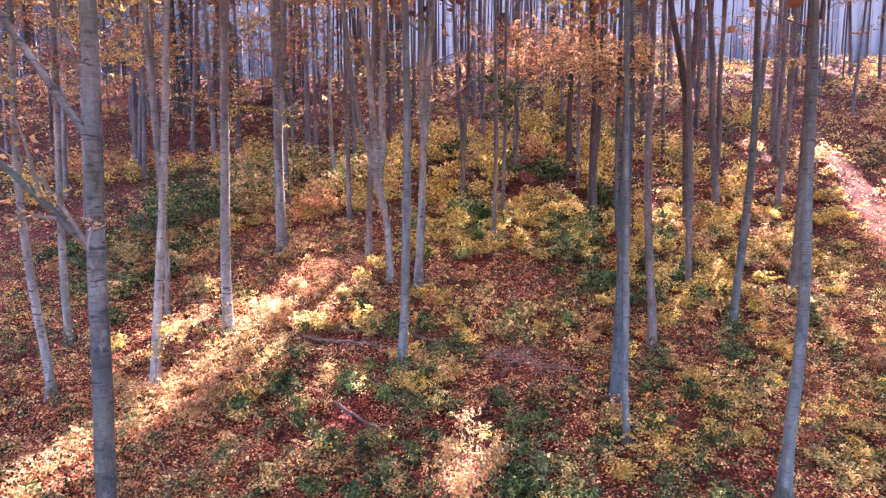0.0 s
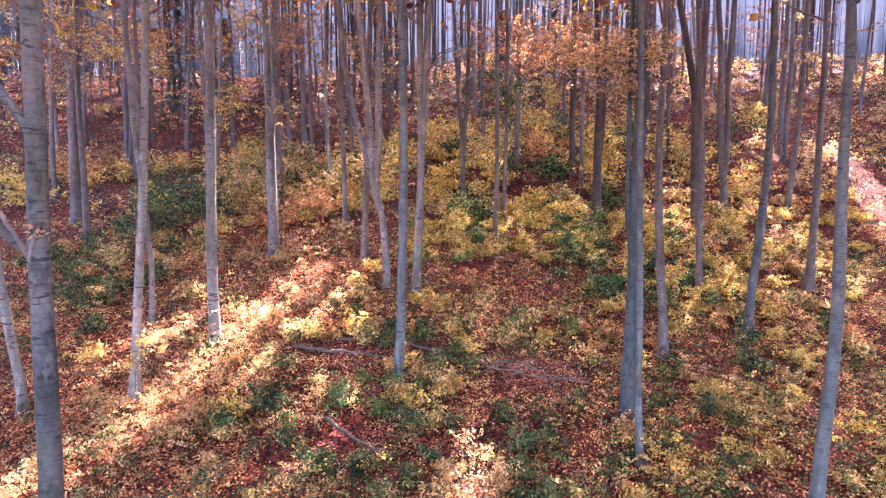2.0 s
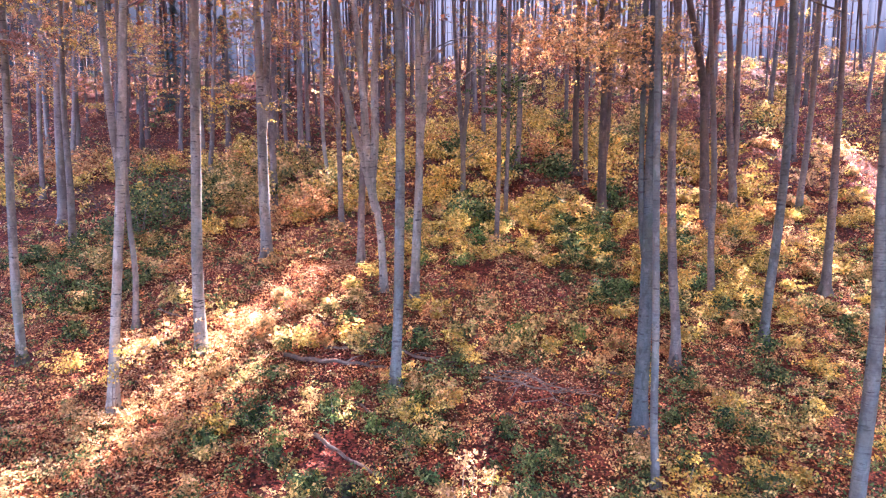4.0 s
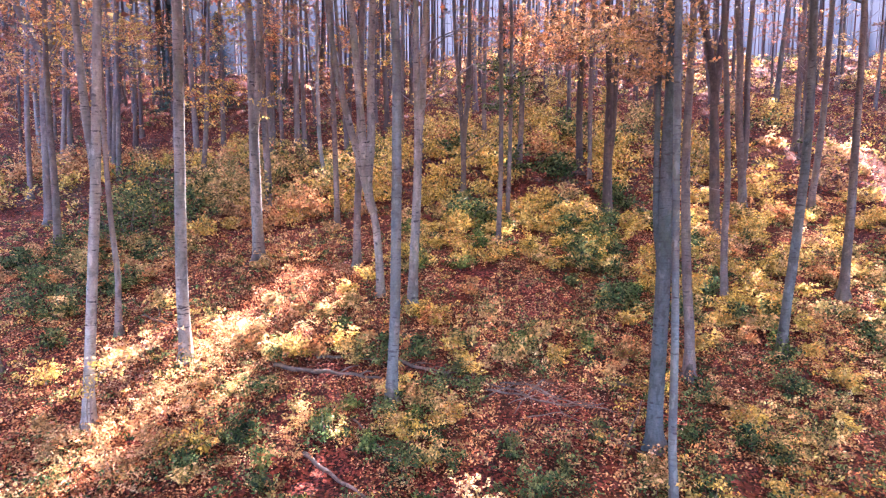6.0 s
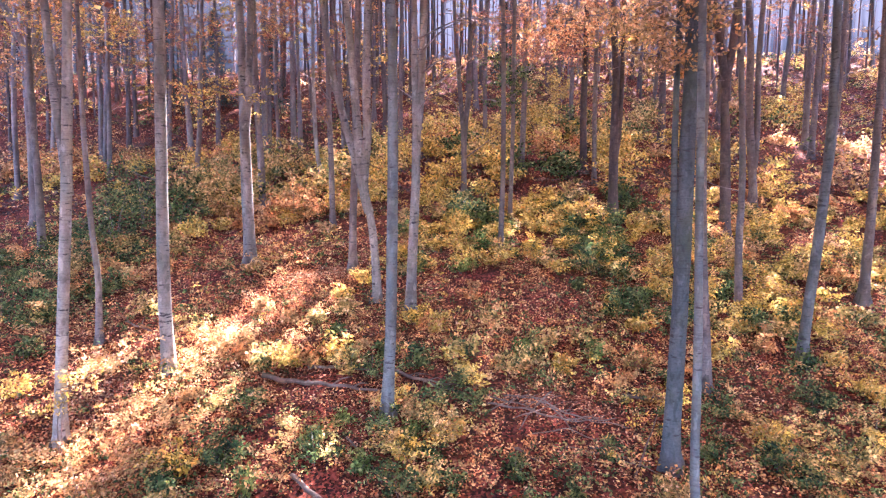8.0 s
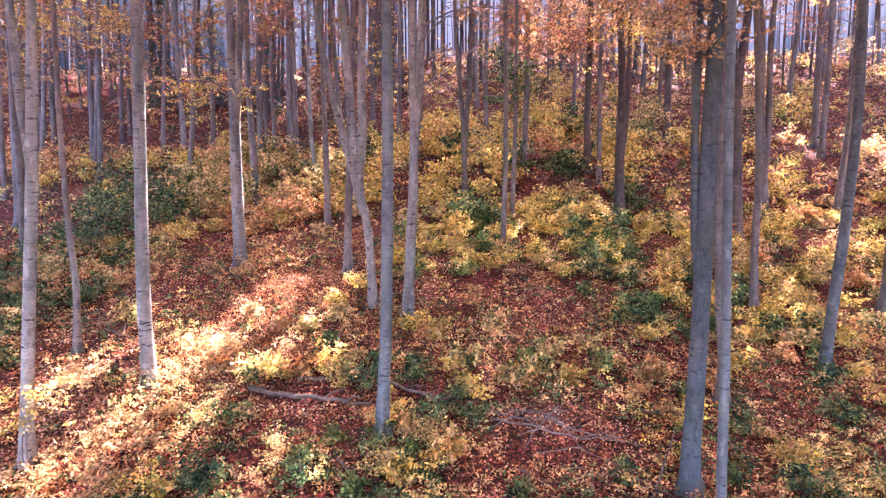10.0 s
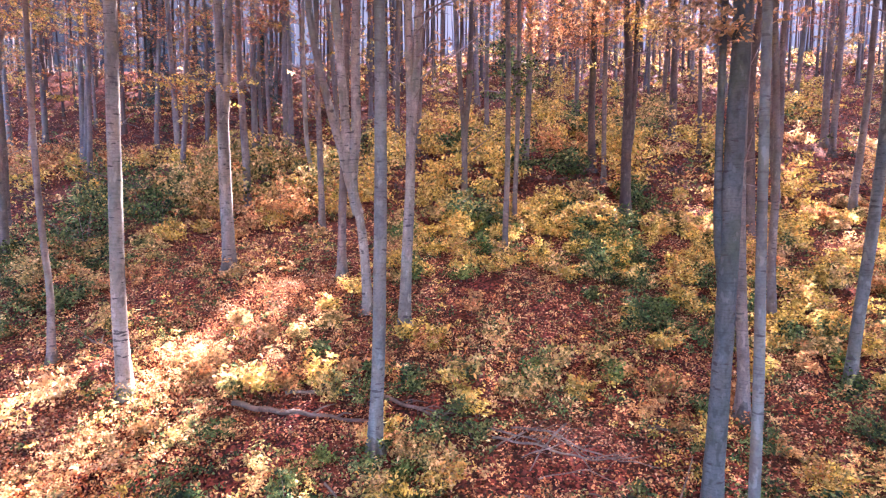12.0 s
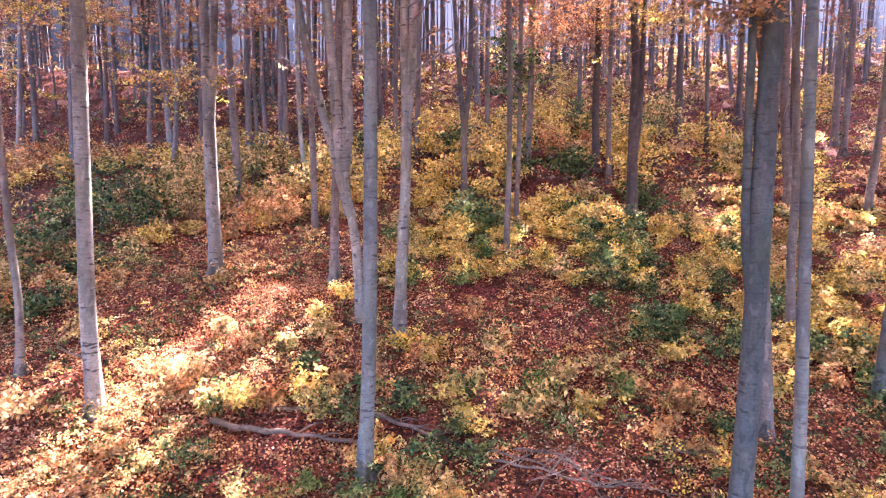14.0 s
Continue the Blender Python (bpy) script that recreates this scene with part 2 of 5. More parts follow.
# ---- builders ----
def tube(path, radii, sides=12, rough=0.0, flare=0.0, seed=0):
    """A round tapered limb along a path of points; flare: how far the foot swells into roots."""
    path, radii = np.asarray(path, float), np.asarray(radii, float)
    d = np.gradient(path, axis=0)
    d /= np.linalg.norm(d, axis=1, keepdims=True) + 1e-9
    ref = np.where(np.abs(d[:, :1]) > 0.9, [[0, 1.0, 0]], [[1.0, 0, 0]])
    a = np.cross(d, ref)
    a /= np.linalg.norm(a, axis=1, keepdims=True)
    b = np.cross(d, a)
    th = np.linspace(0, 2 * np.pi, sides, endpoint=False)
    run = np.r_[0, np.cumsum(np.linalg.norm(np.diff(path, axis=0), axis=1))]
    r = radii[:, None] * np.ones((1, sides))
    ph = seed * 1.7
    r = r * (1 + rough * (np.sin(th * 2 + ph + run[:, None] * 0.7) + 0.6 * np.sin(th * 3 - ph + run[:, None] * 1.9) + 0.5 * np.sin(run[:, None] * 5.1 + ph + th)))
    if flare:
        foot = np.exp(-np.maximum(run - 0.35, 0) / 0.26)[:, None]
        r = r * (1 + flare * foot * (0.75 + 0.5 * np.sin(th * 4 + ph) + 0.25 * np.sin(th * 7 + 2 * ph)))
    v = path[:, None] + r[..., None] * (np.cos(th)[None, :, None] * a[:, None] + np.sin(th)[None, :, None] * b[:, None])
    n = len(path)
    i = np.arange(n * sides).reshape(n, sides)
    j = np.roll(i, -1, axis=1)
    f = np.stack([i[:-1], j[:-1], j[1:], i[1:]], -1).reshape(-1, 4)
    tip = np.array([path[-1] + d[-1] * radii[-1] * 0.6])
    cap = np.stack([i[-1], j[-1], np.full(sides, n * sides), np.full(sides, n * sides)], -1)
    return np.r_[v.reshape(-1, 3), tip], f, cap[:, :3]


def joined(pieces):
    """One mesh out of several tubes."""
    verts, quads, tris, at = [], [], [], 0
    for v, f, c in pieces:
        verts.append(v), quads.append(f + at), tris.append(c + at)
        at += len(v)
    return np.concatenate(verts), np.concatenate(quads), np.concatenate(tris)


def limb_mesh(name, pieces):
    v, q, t = joined(pieces)
    me = bpy.data.meshes.new(name)
    me.vertices.add(len(v))
    me.vertices.foreach_set("co", v.astype(np.float32).ravel())
    loops = np.r_[q.ravel(), t.ravel()].astype(np.int32)
    me.loops.add(len(loops))
    me.loops.foreach_set("vertex_index", loops)
    me.polygons.add(len(q) + len(t))
    me.polygons.foreach_set("loop_start", np.r_[np.arange(len(q)) * 4, len(q) * 4 + np.arange(len(t)) * 3].astype(np.int32))
    me.polygons.foreach_set("use_smooth", np.full(len(q) + len(t), True))
    me.update(calc_edges=True)
    return me


def unit(v):
    return v / (np.linalg.norm(v, axis=-1, keepdims=True) + 1e-9)


def leaves(at, size, flat=0.6, narrow=0.62, face=None, ahead=None):
    """Folded pointed leaves at the given places: corners and faces. flat: how level they lie, unless face and ahead say how each is turned."""
    n = len(at)
    size = np.broadcast_to(size, (n,))[:, None] * rng.uniform(0.7, 1.25, (n, 1))
    nor = unit(rng.normal(size=(n, 3)) * (1 - flat) + [0, 0, flat]) if face is None else unit(face)
    a = unit(np.cross(nor, rng.normal(size=(n, 3)) if ahead is None else np.cross(ahead, nor)))
    b = np.cross(nor, a)
    w = narrow * 0.5 * size * rng.uniform(0.7, 1.2, (n, 1))
    up = nor * size * rng.uniform(0.03, 0.2, (n, 1))
    v = np.stack([at - a * size * 0.5, at - b * w + up - a * size * 0.05, at + a * size * 0.5, at + b * w + up - a * size * 0.05], 1)
    return v.reshape(-1, 3), np.arange(4 * n).reshape(n, 4)


def fans(centres, ways, length, size, per=8, tilt=0.6):
    """Flat twig ends with leaves in two rows: the leaves' places, faces and directions."""
    k = len(centres)
    d = unit(np.asarray(ways, float))
    nor = unit(np.array([0, 0, 1.0]) + rng.normal(size=(k, 3)) * tilt - d * d[:, 2:])
    side = np.cross(nor, d)
    j = np.arange(per)
    s = ((j // 2 + 0.5) / (per / 2) - 0.5)[None, :, None]
    g = np.where(j % 2, 1.0, -1.0)[None, :, None]
    length, size = np.broadcast_to(length, (k,))[:, None, None], np.broadcast_to(size, (k,))[:, None, None]
    at = centres[:, None] + d[:, None] * length * s + side[:, None] * g * size * 0.5 + rng.normal(size=(k, per, 3)) * size * 0.22
    ahead = d[:, None] * 0.55 + side[:, None] * g * 0.8 + rng.normal(size=(k, per, 3)) * 0.2
    face = nor[:, None] + rng.normal(size=(k, per, 3)) * 0.42
    return at.reshape(-1, 3), face.reshape(-1, 3), ahead.reshape(-1, 3)


def curve_through(points, step=0.45):
    """Smooth path through points, about one row each step metres."""
    p = np.asarray(points, float)
    at = np.r_[0, np.cumsum(np.linalg.norm(np.diff(p, axis=0), axis=1))]
    slope = np.gradient(p, at, axis=0) if len(p) > 2 else np.tile((p[-1] - p[0]) / at[-1], (2, 1))
    out = []
    for i in range(len(p) - 1):
        w = at[i + 1] - at[i]
        s = np.linspace(0, 1, max(2, int(w / step)), endpoint=False)[:, None]
        out.append((2 * s ** 3 - 3 * s ** 2 + 1) * p[i] + (s ** 3 - 2 * s ** 2 + s) * w * slope[i] + (3 * s ** 2 - 2 * s ** 3) * p[i + 1] + (s ** 3 - s ** 2) * w * slope[i + 1])
    return np.r_[np.concatenate(out), p[-1:]]


# lanes in which the sun comes through between the crowns: across, half width, from, to (along the sun's way)
LANES = [
    (-10.55, 0.52, 11.5, 18.9), (-10.15, 0.42, 4.0, 11.8), (-11.1, 0.35, 14.2, 18.3), (-8.98, 0.17, 10.5, 18.0), (-12.9, 0.28, 10.5, 15.5), (-2.95, 0.18, 8.4, 10.8), (9.9, 1.05, 27.0, 44.0), (6.3, 0.5, 38.0, 44.0),
]
# and wider ones where the crowns are only thin
THIN = [(4.94, 1.2, 20.0, 37.0), (1.49, 0.9, 19.0, 31.0), (13.54, 1.2, 22.0, 38.0), (6.96, 0.6, 14.0, 24.0), (0.14, 0.7, 24.0, 29.0), (-6.77, 1.4, 18.5, 27.0), (-3.49, 1.4, 17.5, 26.5), (-12.8, 1.5, 19.5, 25.0), (3.0, 8.0, 71.5, 76.0)]


def in_lane(p, grow=0.0):
    """Which of the points, or leaves that reach out by grow, stand in the sun's way to a lit lane."""
    reach = np.zeros(len(p))
    for _ in range(6):
        foot = p - reach[:, None] * np.array(TO_SUN)
        reach = reach + (foot[:, 2] - land(foot[:, 0], foot[:, 1])) / 0.5
    foot = p - reach[:, None] * np.array(TO_SUN)
    c = foot[:, 0] * math.cos(sa) - foot[:, 1] * math.sin(sa)
    a = foot[:, 0] * math.sin(sa) + foot[:, 1] * math.cos(sa)
    hit = np.zeros(len(p), bool)
    for q, (mid, half, lo, hi) in enumerate(LANES + THIN):
        edge = 0.18 * np.sin(a * 1.7 + mid)
        inside = (np.abs(c - mid + edge * 0.5) < half + grow) & (a > lo + edge) & (a < hi + edge)
        hit |= inside if q < len(LANES) else inside & (rng.uniform(size=len(p)) < 0.68)
    return hit


def on_path(x, y, share):
    """Places to leave bare: most of the sunlit strip of litter."""
    c, a = x * math.cos(sa) - y * math.sin(sa), x * math.sin(sa) + y * math.cos(sa)
    lane = (np.abs(c + 10.4) < 0.8) & (a < 19.0) & (a > 15.2) | (np.abs(c - 9.9) < 1.1) & (a > 27) & (a < 45)
    lane = lane | ((c > -15.5) & (c < -10.9) & (a > 4) & (a < 14.5) & (rng.uniform(size=np.shape(x)) < 0.75)) | ((np.abs(c + 9.66) < 0.34) & (a > 7) & (a < 19))
    heap = ((x - 2.3) ** 2 + 2.2 * (y - 14.5) ** 2 < 2.0) | ((x + 2.6) ** 2 + 9 * (y - 15.55) ** 2 < 2.4) | ((x + 0.4) ** 2 + 6 * (y - 15.7) ** 2 < 0.6) | ((x + 1.75) ** 2 + (y - 12.1) ** 2 < 0.6)
    return lane & (rng.uniform(size=np.shape(x)) < share) | heap


def crown_mesh(x, y, foot, height, spread, clumps, shift=0.0):
    """Leafy sprays round a tree's top, in places relative to its foot."""
    n = clumps
    fine = -8 < y < 58 and abs(x) < 0.9 * abs(y) + 14
    per, size, loose = (14, 0.28, 0.66) if fine else (10, 0.44, 0.45)
    u = rng.normal(size=(n, 3))
    u /= np.linalg.norm(u, axis=1, keepdims=True)
    rad = rng.uniform(0.3, 1.0, (n, 1)) ** 0.6
    c = u * rad * [spread, spread, height * 0.21] + [shift, 0, height * 0.82]
    at = np.repeat(c, per, axis=0) + rng.normal(size=(n * per, 3)) * [loose, loose, loose * 0.45]
    at = at[~in_lane(at + [x, y, foot], size * 0.45)]
    if len(at) == 0:
        at = c[:1]
    return mesh_of("crown", *leaves(at, size, 0.4, 0.85))


CROWNS = [YELLOW, RUST, ORANGE, OLIVE]
tree_count = 0


def beech(x, y, r, axis, stems=(), bark=None, height=None, limbs=(), crown=True, label="", sides=14):
    """A tree: a trunk along (sideways, height) points above its foot, further stems that fork from it, limbs and a crown."""
    global tree_count
    tree_count += 1
    s = tree_count
    foot = float(land(x, y))
    height = height or 19 + 5 * math.sin(s * 2.3)
    tree = tagged(new("beech_tree"), label or "tall slender grey beech tree rooted in leaf litter", "tree", "beech wood trees")
    tree.location = (x, y, foot)
    (ax, az), (bx, bz) = ([(0, 0)] + list(axis))[-2:]
    lean = (bx - ax) / (bz - az)
    top = (bx + lean * 0.5 * (height - bz), height)
    pts = [(0, 0, -0.35), (0, 0, 0), (0, 0, 0.12), (0, 0, 0.3)] + [(dx, 0.02 * h * math.sin(s), h) for dx, h in axis]
    if stems and axis[-1][1] < stems[0][0][-1][1] - 0.5:
        path = curve_through(pts)
        rr = r * (1 - 0.45 * np.clip(path[:, 2] / max(axis[-1][1], 1), 0, 1) ** 3)
    else:
        path = curve_through(pts + [(top[0], 0.02 * bz * math.sin(s), top[1])])
        rr = r * (1.0 - 0.8 * np.clip(path[:, 2] / height, 0, 1) ** 1.2)
    mat = bark or BEECH
    part("trunk", limb_mesh("trunk", [tube(path, rr, sides, 0.035, 0.7, s)]), mat, tree)
    low = curve_through([(0, 0, -0.3), (0, 0, 0.1), (0, 0, 0.36 + 0.14 * math.sin(s * 1.3))], 0.09)
    part("mossy_foot", limb_mesh("mossy_foot", [tube(low, r * np.linspace(1.15, 0.86, len(low)), sides, 0.1, 0.74, s)]), MOSS, tree, "dark mossy root flare")
    for stem, sr in stems:
        (ax, az), (bx, bz) = stem[-2:]
        lean = (bx - ax) / (bz - az) if abs(bz - az) > 0.05 else 0
        up = height * 0.92 if bz > az and abs(bx - ax) < 2.0 * abs(bz - az) and sr > 0.045 and not (abs(stem[-1][0] - stem[0][0]) > 2.2) else None
        x0, h0 = stem[0]
        on = float(np.interp(h0 - 0.45, path[:, 2], path[:, 0]))
        sp = [(on, 0.0, h0 - 0.45)] + [(dx, 0.012 * h * math.cos(s), h) for dx, h in stem]
        if up and up > bz + 1:
            sp.append((bx + lean * 0.5 * (up - bz), 0.012 * bz * math.cos(s), up))
        sp = curve_through(sp, 0.35)
        part("stem", limb_mesh("stem", [tube(sp, sr * np.linspace(1.1, 0.3 if up else 0.75, len(sp)), 10, 0.04, 0, s + 3)]), mat, tree)
    for q in range(5):
        h = height * (0.58 + 0.08 * q)
        ang = s * 2.1 + q * 2.4
        b = np.array([np.interp(h, path[:, 2], path[:, 0]), 0.0, h])
        if h > path[-1, 2]:
            continue
        e = b + [math.cos(ang) * 2.2, math.sin(ang) * 2.2, 1.9]
        lp = curve_through([b, (b + e) / 2 + [0, 0, -0.25], e], 0.5)
        part("limb", limb_mesh("limb", [tube(lp, r * 0.3 * np.linspace(1, 0.2, len(lp)), 6)]), mat, tree)
    if crown:
        part("crown", crown_mesh(x, y, foot, height, 2.5, 50, top[0] * 0.8), CROWNS[s % 4], tree, ["yellow autumn leaves", "rust-brown autumn leaves", "orange autumn leaves", "olive autumn leaves"][s % 4])
    return tree


# ---- trees near the way ----

beech(-3.90, 6.43, 0.112, [(0.03, 4.07), (0.03, 5.2), (0.06, 6.3), (0.07, 7.71)], [([(0.01, 5.11), (-0.19, 5.28), (-0.39, 5.5), (-0.68, 5.79), (-0.91, 6.0), (-1.25, 6.27), (-1.65, 6.66)], 0.044), ([(0.04, 6.28), (-0.14, 6.57), (-0.36, 6.9), (-0.58, 7.22), (-0.79, 7.54), (-1.06, 8.0), (-1.25, 8.51)], 0.044)], label="near grey beech with mottled mossy bark and two bare side limbs", sides=20, bark=MOTTLED)
beech(5.96, 9.81, 0.105, [(0.05, 1.27), (0.17, 3.25), (0.14, 5.72), (0.15, 7.54), (0.12, 8.42)], label="smooth blue-grey beech leaning slightly, ringed bark", sides=20, bark=SMOOTH)
beech(3.74, 11.62, 0.066, [(-0.04, 0.99), (-0.07, 2.77), (-0.12, 4.45), (-0.16, 5.87), (-0.2, 7.64)], sides=20, bark=SMOOTH, label="thin smooth blue-grey beech pole rooted in seedlings")
beech(4.07, 13.45, 0.150, [(0.04, 2.24), (0.05, 3.75), (0.05, 5.7), (0.06, 7.11), (0.02, 8.03)], [([(-0.01, 3.45), (-0.09, 4.04), (-0.14, 5.21), (-0.16, 6.36), (-0.16, 7.48)], 0.056)], label="dark mossy grey beech with a thin side stem", sides=20, bark=MOSSY)
beech(5.79, 15.99, 0.116, [(-0.18, 2.55), (-0.32, 5.15), (-0.31, 7.08), (-0.31, 9.26)], bark=MID)
beech(8.48, 16.93, 0.114, [(0.04, 1.16), (0.19, 3.04), (0.31, 5.26), (0.31, 6.9), (0.27, 8.39)], bark=SMOOTH, label="slender blue-grey beech leaning sideways")
beech(8.16, 19.38, 0.101, [(-0.05, 1.58), (-0.03, 3.44), (-0.16, 6.16), (-0.31, 8.35)], bark=MID)
beech(10.04, 24.28, 0.187, [(-0.05, 2.5), (-0.14, 4.47), (-0.2, 5.35)], [([(-0.19, 5.25), (-0.43, 6.6), (-0.63, 7.55), (-0.81, 8.31)], 0.142), ([(-0.19, 5.25), (-0.04, 6.6), (0.05, 7.55), (0.07, 8.31)], 0.142)], bark=ROUGH, label="brown rough-barked tree forking in a Y")
beech(12.67, 27.47, 0.160, [(-0.15, 2.07), (-0.33, 4.33), (-0.38, 6.55), (-0.54, 8.29)], [([(-0.04, 0.69), (0.02, 2.75), (-0.08, 5.66), (-0.02, 8.29)], 0.116)], bark=MID)
beech(12.04, 20.00, 0.125, [(0.03, 2.1), (0.02, 4.94), (0.0, 7.72), (-0.07, 9.52)], bark=MID)
beech(15.45, 27.27, 0.132, [(0.11, 1.83), (0.22, 4.01), (0.26, 7.49)], bark=MID)
beech(-1.05, 14.75, 0.114, [(0.07, 1.6), (0.11, 3.27), (0.15, 5.42), (0.15, 7.18), (0.13, 7.99)], label="straight slender grey-green beech standing in seedlings", sides=20, bark=SMOOTH)
beech(-0.80, 18.70, 0.134, [(0.05, 1.6), (0.14, 3.38), (0.16, 4.69), (0.13, 6.41), (0.11, 8.08)], [([(0.16, 4.62), (0.26, 5.55), (0.32, 6.69), (0.39, 8.08)], 0.113)], label="pale grey beech with dark mossy foot, forking")
beech(-1.78, 19.49, 0.117, [(-0.06, 1.43), (-0.19, 2.45), (-0.41, 3.3), (-0.53, 3.76)], [([(-0.49, 3.61), (-0.74, 4.53), (-1.0, 5.58), (-1.23, 6.77), (-1.37, 8.09)], 0.095), ([(-0.41, 3.3), (-0.46, 4.37), (-0.56, 5.88), (-0.66, 7.22), (-0.76, 8.09)], 0.111), ([(-0.3, 2.84), (-0.22, 4.37), (-0.21, 6.33), (-0.14, 8.09)], 0.119)], label="pale multi-stemmed beech whose stems lean apart")
beech(-2.74, 21.55, 0.122, [(0.02, 1.68), (0.1, 3.42), (0.17, 5.64), (0.26, 8.13)], bark=MID)
beech(-6.08, 22.01, 0.185, [(-0.01, 1.27), (-0.03, 3.06), (-0.03, 4.55), (-0.04, 6.54), (-0.07, 8.23)], [([(0.03, 4.38), (0.16, 5.68), (0.23, 6.88), (0.31, 8.23)], 0.118)], label="tall pale beech forking high up")
beech(-5.98, 16.06, 0.138, [(-0.01, 1.43), (0.04, 3.31), (0.11, 5.13), (0.17, 6.68), (0.21, 8.07)], label="straight pale grey beech with flared dark foot", sides=20)
beech(-6.95, 13.85, 0.107, [(0.14, 1.94), (0.3, 3.51), (0.44, 5.03), (0.56, 6.51), (0.66, 7.96)], [([(0.36, 5.03), (0.26, 5.92), (0.19, 7.0), (0.15, 7.96)], 0.079)], label="pale beech forking into two stems with scarred lower bark", sides=20)
beech(-9.13, 13.29, 0.097, [(-0.21, 2.05), (-0.39, 4.0), (-0.45, 5.89), (-0.38, 7.73), (-0.36, 8.93)])
beech(-10.36, 15.93, 0.101, [(-0.05, 1.7), (-0.05, 4.01), (-0.01, 6.26), (0.01, 7.73), (0.03, 9.16)])
beech(-8.39, 17.61, 0.078, [(0.04, 1.45), (-0.06, 2.85), (-0.12, 4.22), (-0.15, 5.56), (-0.15, 6.89)], label="thin curved grey sapling beech", bark=MID)
beech(-20.15, 31.55, 0.125, [(0.03, 2.78), (0.19, 6.18), (0.46, 9.26)], bark=MID)
beech(-16.45, 27.32, 0.207, [(0.07, 2.35), (0.12, 4.78), (0.17, 6.7)], [([(0.18, 6.46), (-0.26, 7.65), (-0.68, 8.59), (-0.98, 9.52)], 0.137), ([(0.17, 6.22), (0.55, 7.65), (0.71, 9.52)], 0.15)], bark=MID)
beech(-13.98, 23.94, 0.131, [(0.05, 1.95), (0.03, 4.09), (0.05, 6.19), (0.2, 9.26)], bark=MID)
beech(1.94, 22.62, 0.086, [(0.05, 2.76), (0.04, 5.47), (-0.01, 8.11)], bark=MID)
beech(2.52, 25.18, 0.087, [(0.06, 2.46), (0.09, 5.12), (0.09, 8.1)], bark=MID)
beech(-3.99, 24.98, 0.106, [(-0.02, 2.22), (-0.08, 4.66), (-0.1, 7.04)], bark=MID)
beech(-7.27, 27.40, 0.142, [(-0.03, 2.05), (-0.14, 4.63), (-0.16, 7.54)], bark=MID)
beech(-13.04, 35.11, 0.141, [(0.19, 2.37), (0.36, 5.05), (0.56, 8.21)], bark=MID)
beech(-19.47, 37.42, 0.150, [(0.15, 3.33), (0.24, 6.47), (0.38, 9.56)], bark=MID)
beech(-17.63, 34.94, 0.125, [(0.14, 3.56), (0.21, 6.48), (0.28, 9.34)], bark=MID)
beech(6.72, 26.60, 0.182, [(-0.02, 2.55), (-0.0, 5.02), (-0.13, 7.25)], [([(-0.02, 1.19), (0.16, 3.12), (0.24, 5.4), (0.25, 7.25)], 0.109)], bark=ROUGH)
beech(6.73, 31.67, 0.168, [(-0.05, 2.96), (0.01, 5.31), (0.01, 7.16)], bark=ROUGH)
beech(6.82, 29.99, 0.105, [(-0.03, 2.83), (-0.02, 5.46), (0.0, 7.19)], bark=MID)
beech(12.55, 37.53, 0.206, [(-0.05, 2.8), (-0.06, 5.38), (-0.07, 7.08)], bark=ROUGH)
beech(12.80, 34.69, 0.100, [(-0.08, 2.48), (-0.23, 7.17)], bark=MID)
beech(20.35, 48.14, 0.146, [(-0.38, 2.97), (-0.74, 5.64)], bark=MID)
beech(20.23, 36.64, 0.187, [(-0.01, 2.76), (0.04, 5.55), (0.07, 7.2)], bark=MID)
beech(19.45, 34.74, 0.151, [(0.09, 3.1), (0.16, 5.72), (0.16, 7.27)], bark=MID)
beech(0.94, 28.40, 0.119, [(-0.03, 2.43), (-0.25, 5.17), (-0.43, 8.1)], [([(-0.01, 2.18), (0.19, 4.43), (0.22, 8.1)], 0.116)], bark=MID)
beech(2.54, 38.60, 0.144, [(-0.03, 3.6), (0.07, 8.06)], bark=MID)
beech(3.80, 31.75, 0.138, [(0.07, 2.85), (0.09, 5.47), (0.11, 8.05)], bark=MID)
beech(8.56, 43.20, 0.139, [(0.02, 4.23), (0.06, 7.84)], bark=MID)
beech(-2.35, 37.03, 0.135, [(0.03, 3.22), (0.12, 7.44)], bark=MID)
beech(-1.14, 35.00, 0.140, [(0.07, 3.39), (0.19, 7.33)], bark=MID)
beech(-7.48, 34.98, 0.127, [(-0.03, 3.05), (-0.07, 5.7), (-0.09, 7.79)], bark=MID)
beech(-10.43, 41.45, 0.123, [(-0.1, 3.48), (-0.08, 8.3)], bark=MID)
beech(-11.15, 42.15, 0.126, [(-0.06, 3.48), (0.03, 8.39)], bark=MID)
beech(-5.57, 30.70, 0.098, [(-0.17, 1.88), (-0.23, 4.17), (-0.19, 7.53)])
beech(-18.29, 43.38, 0.147, [(0.22, 3.88), (0.61, 8.96)], bark=MID)
beech(-21.54, 36.27, 0.146, [(0.22, 3.17), (0.53, 8.68)], bark=MID)
beech(-18.51, 36.14, 0.158, [(0.13, 3.07), (0.47, 8.56)], bark=MID)
beech(-9.35, 41.05, 0.179, [(-0.0, 3.36), (0.04, 10.08)], bark=MID)


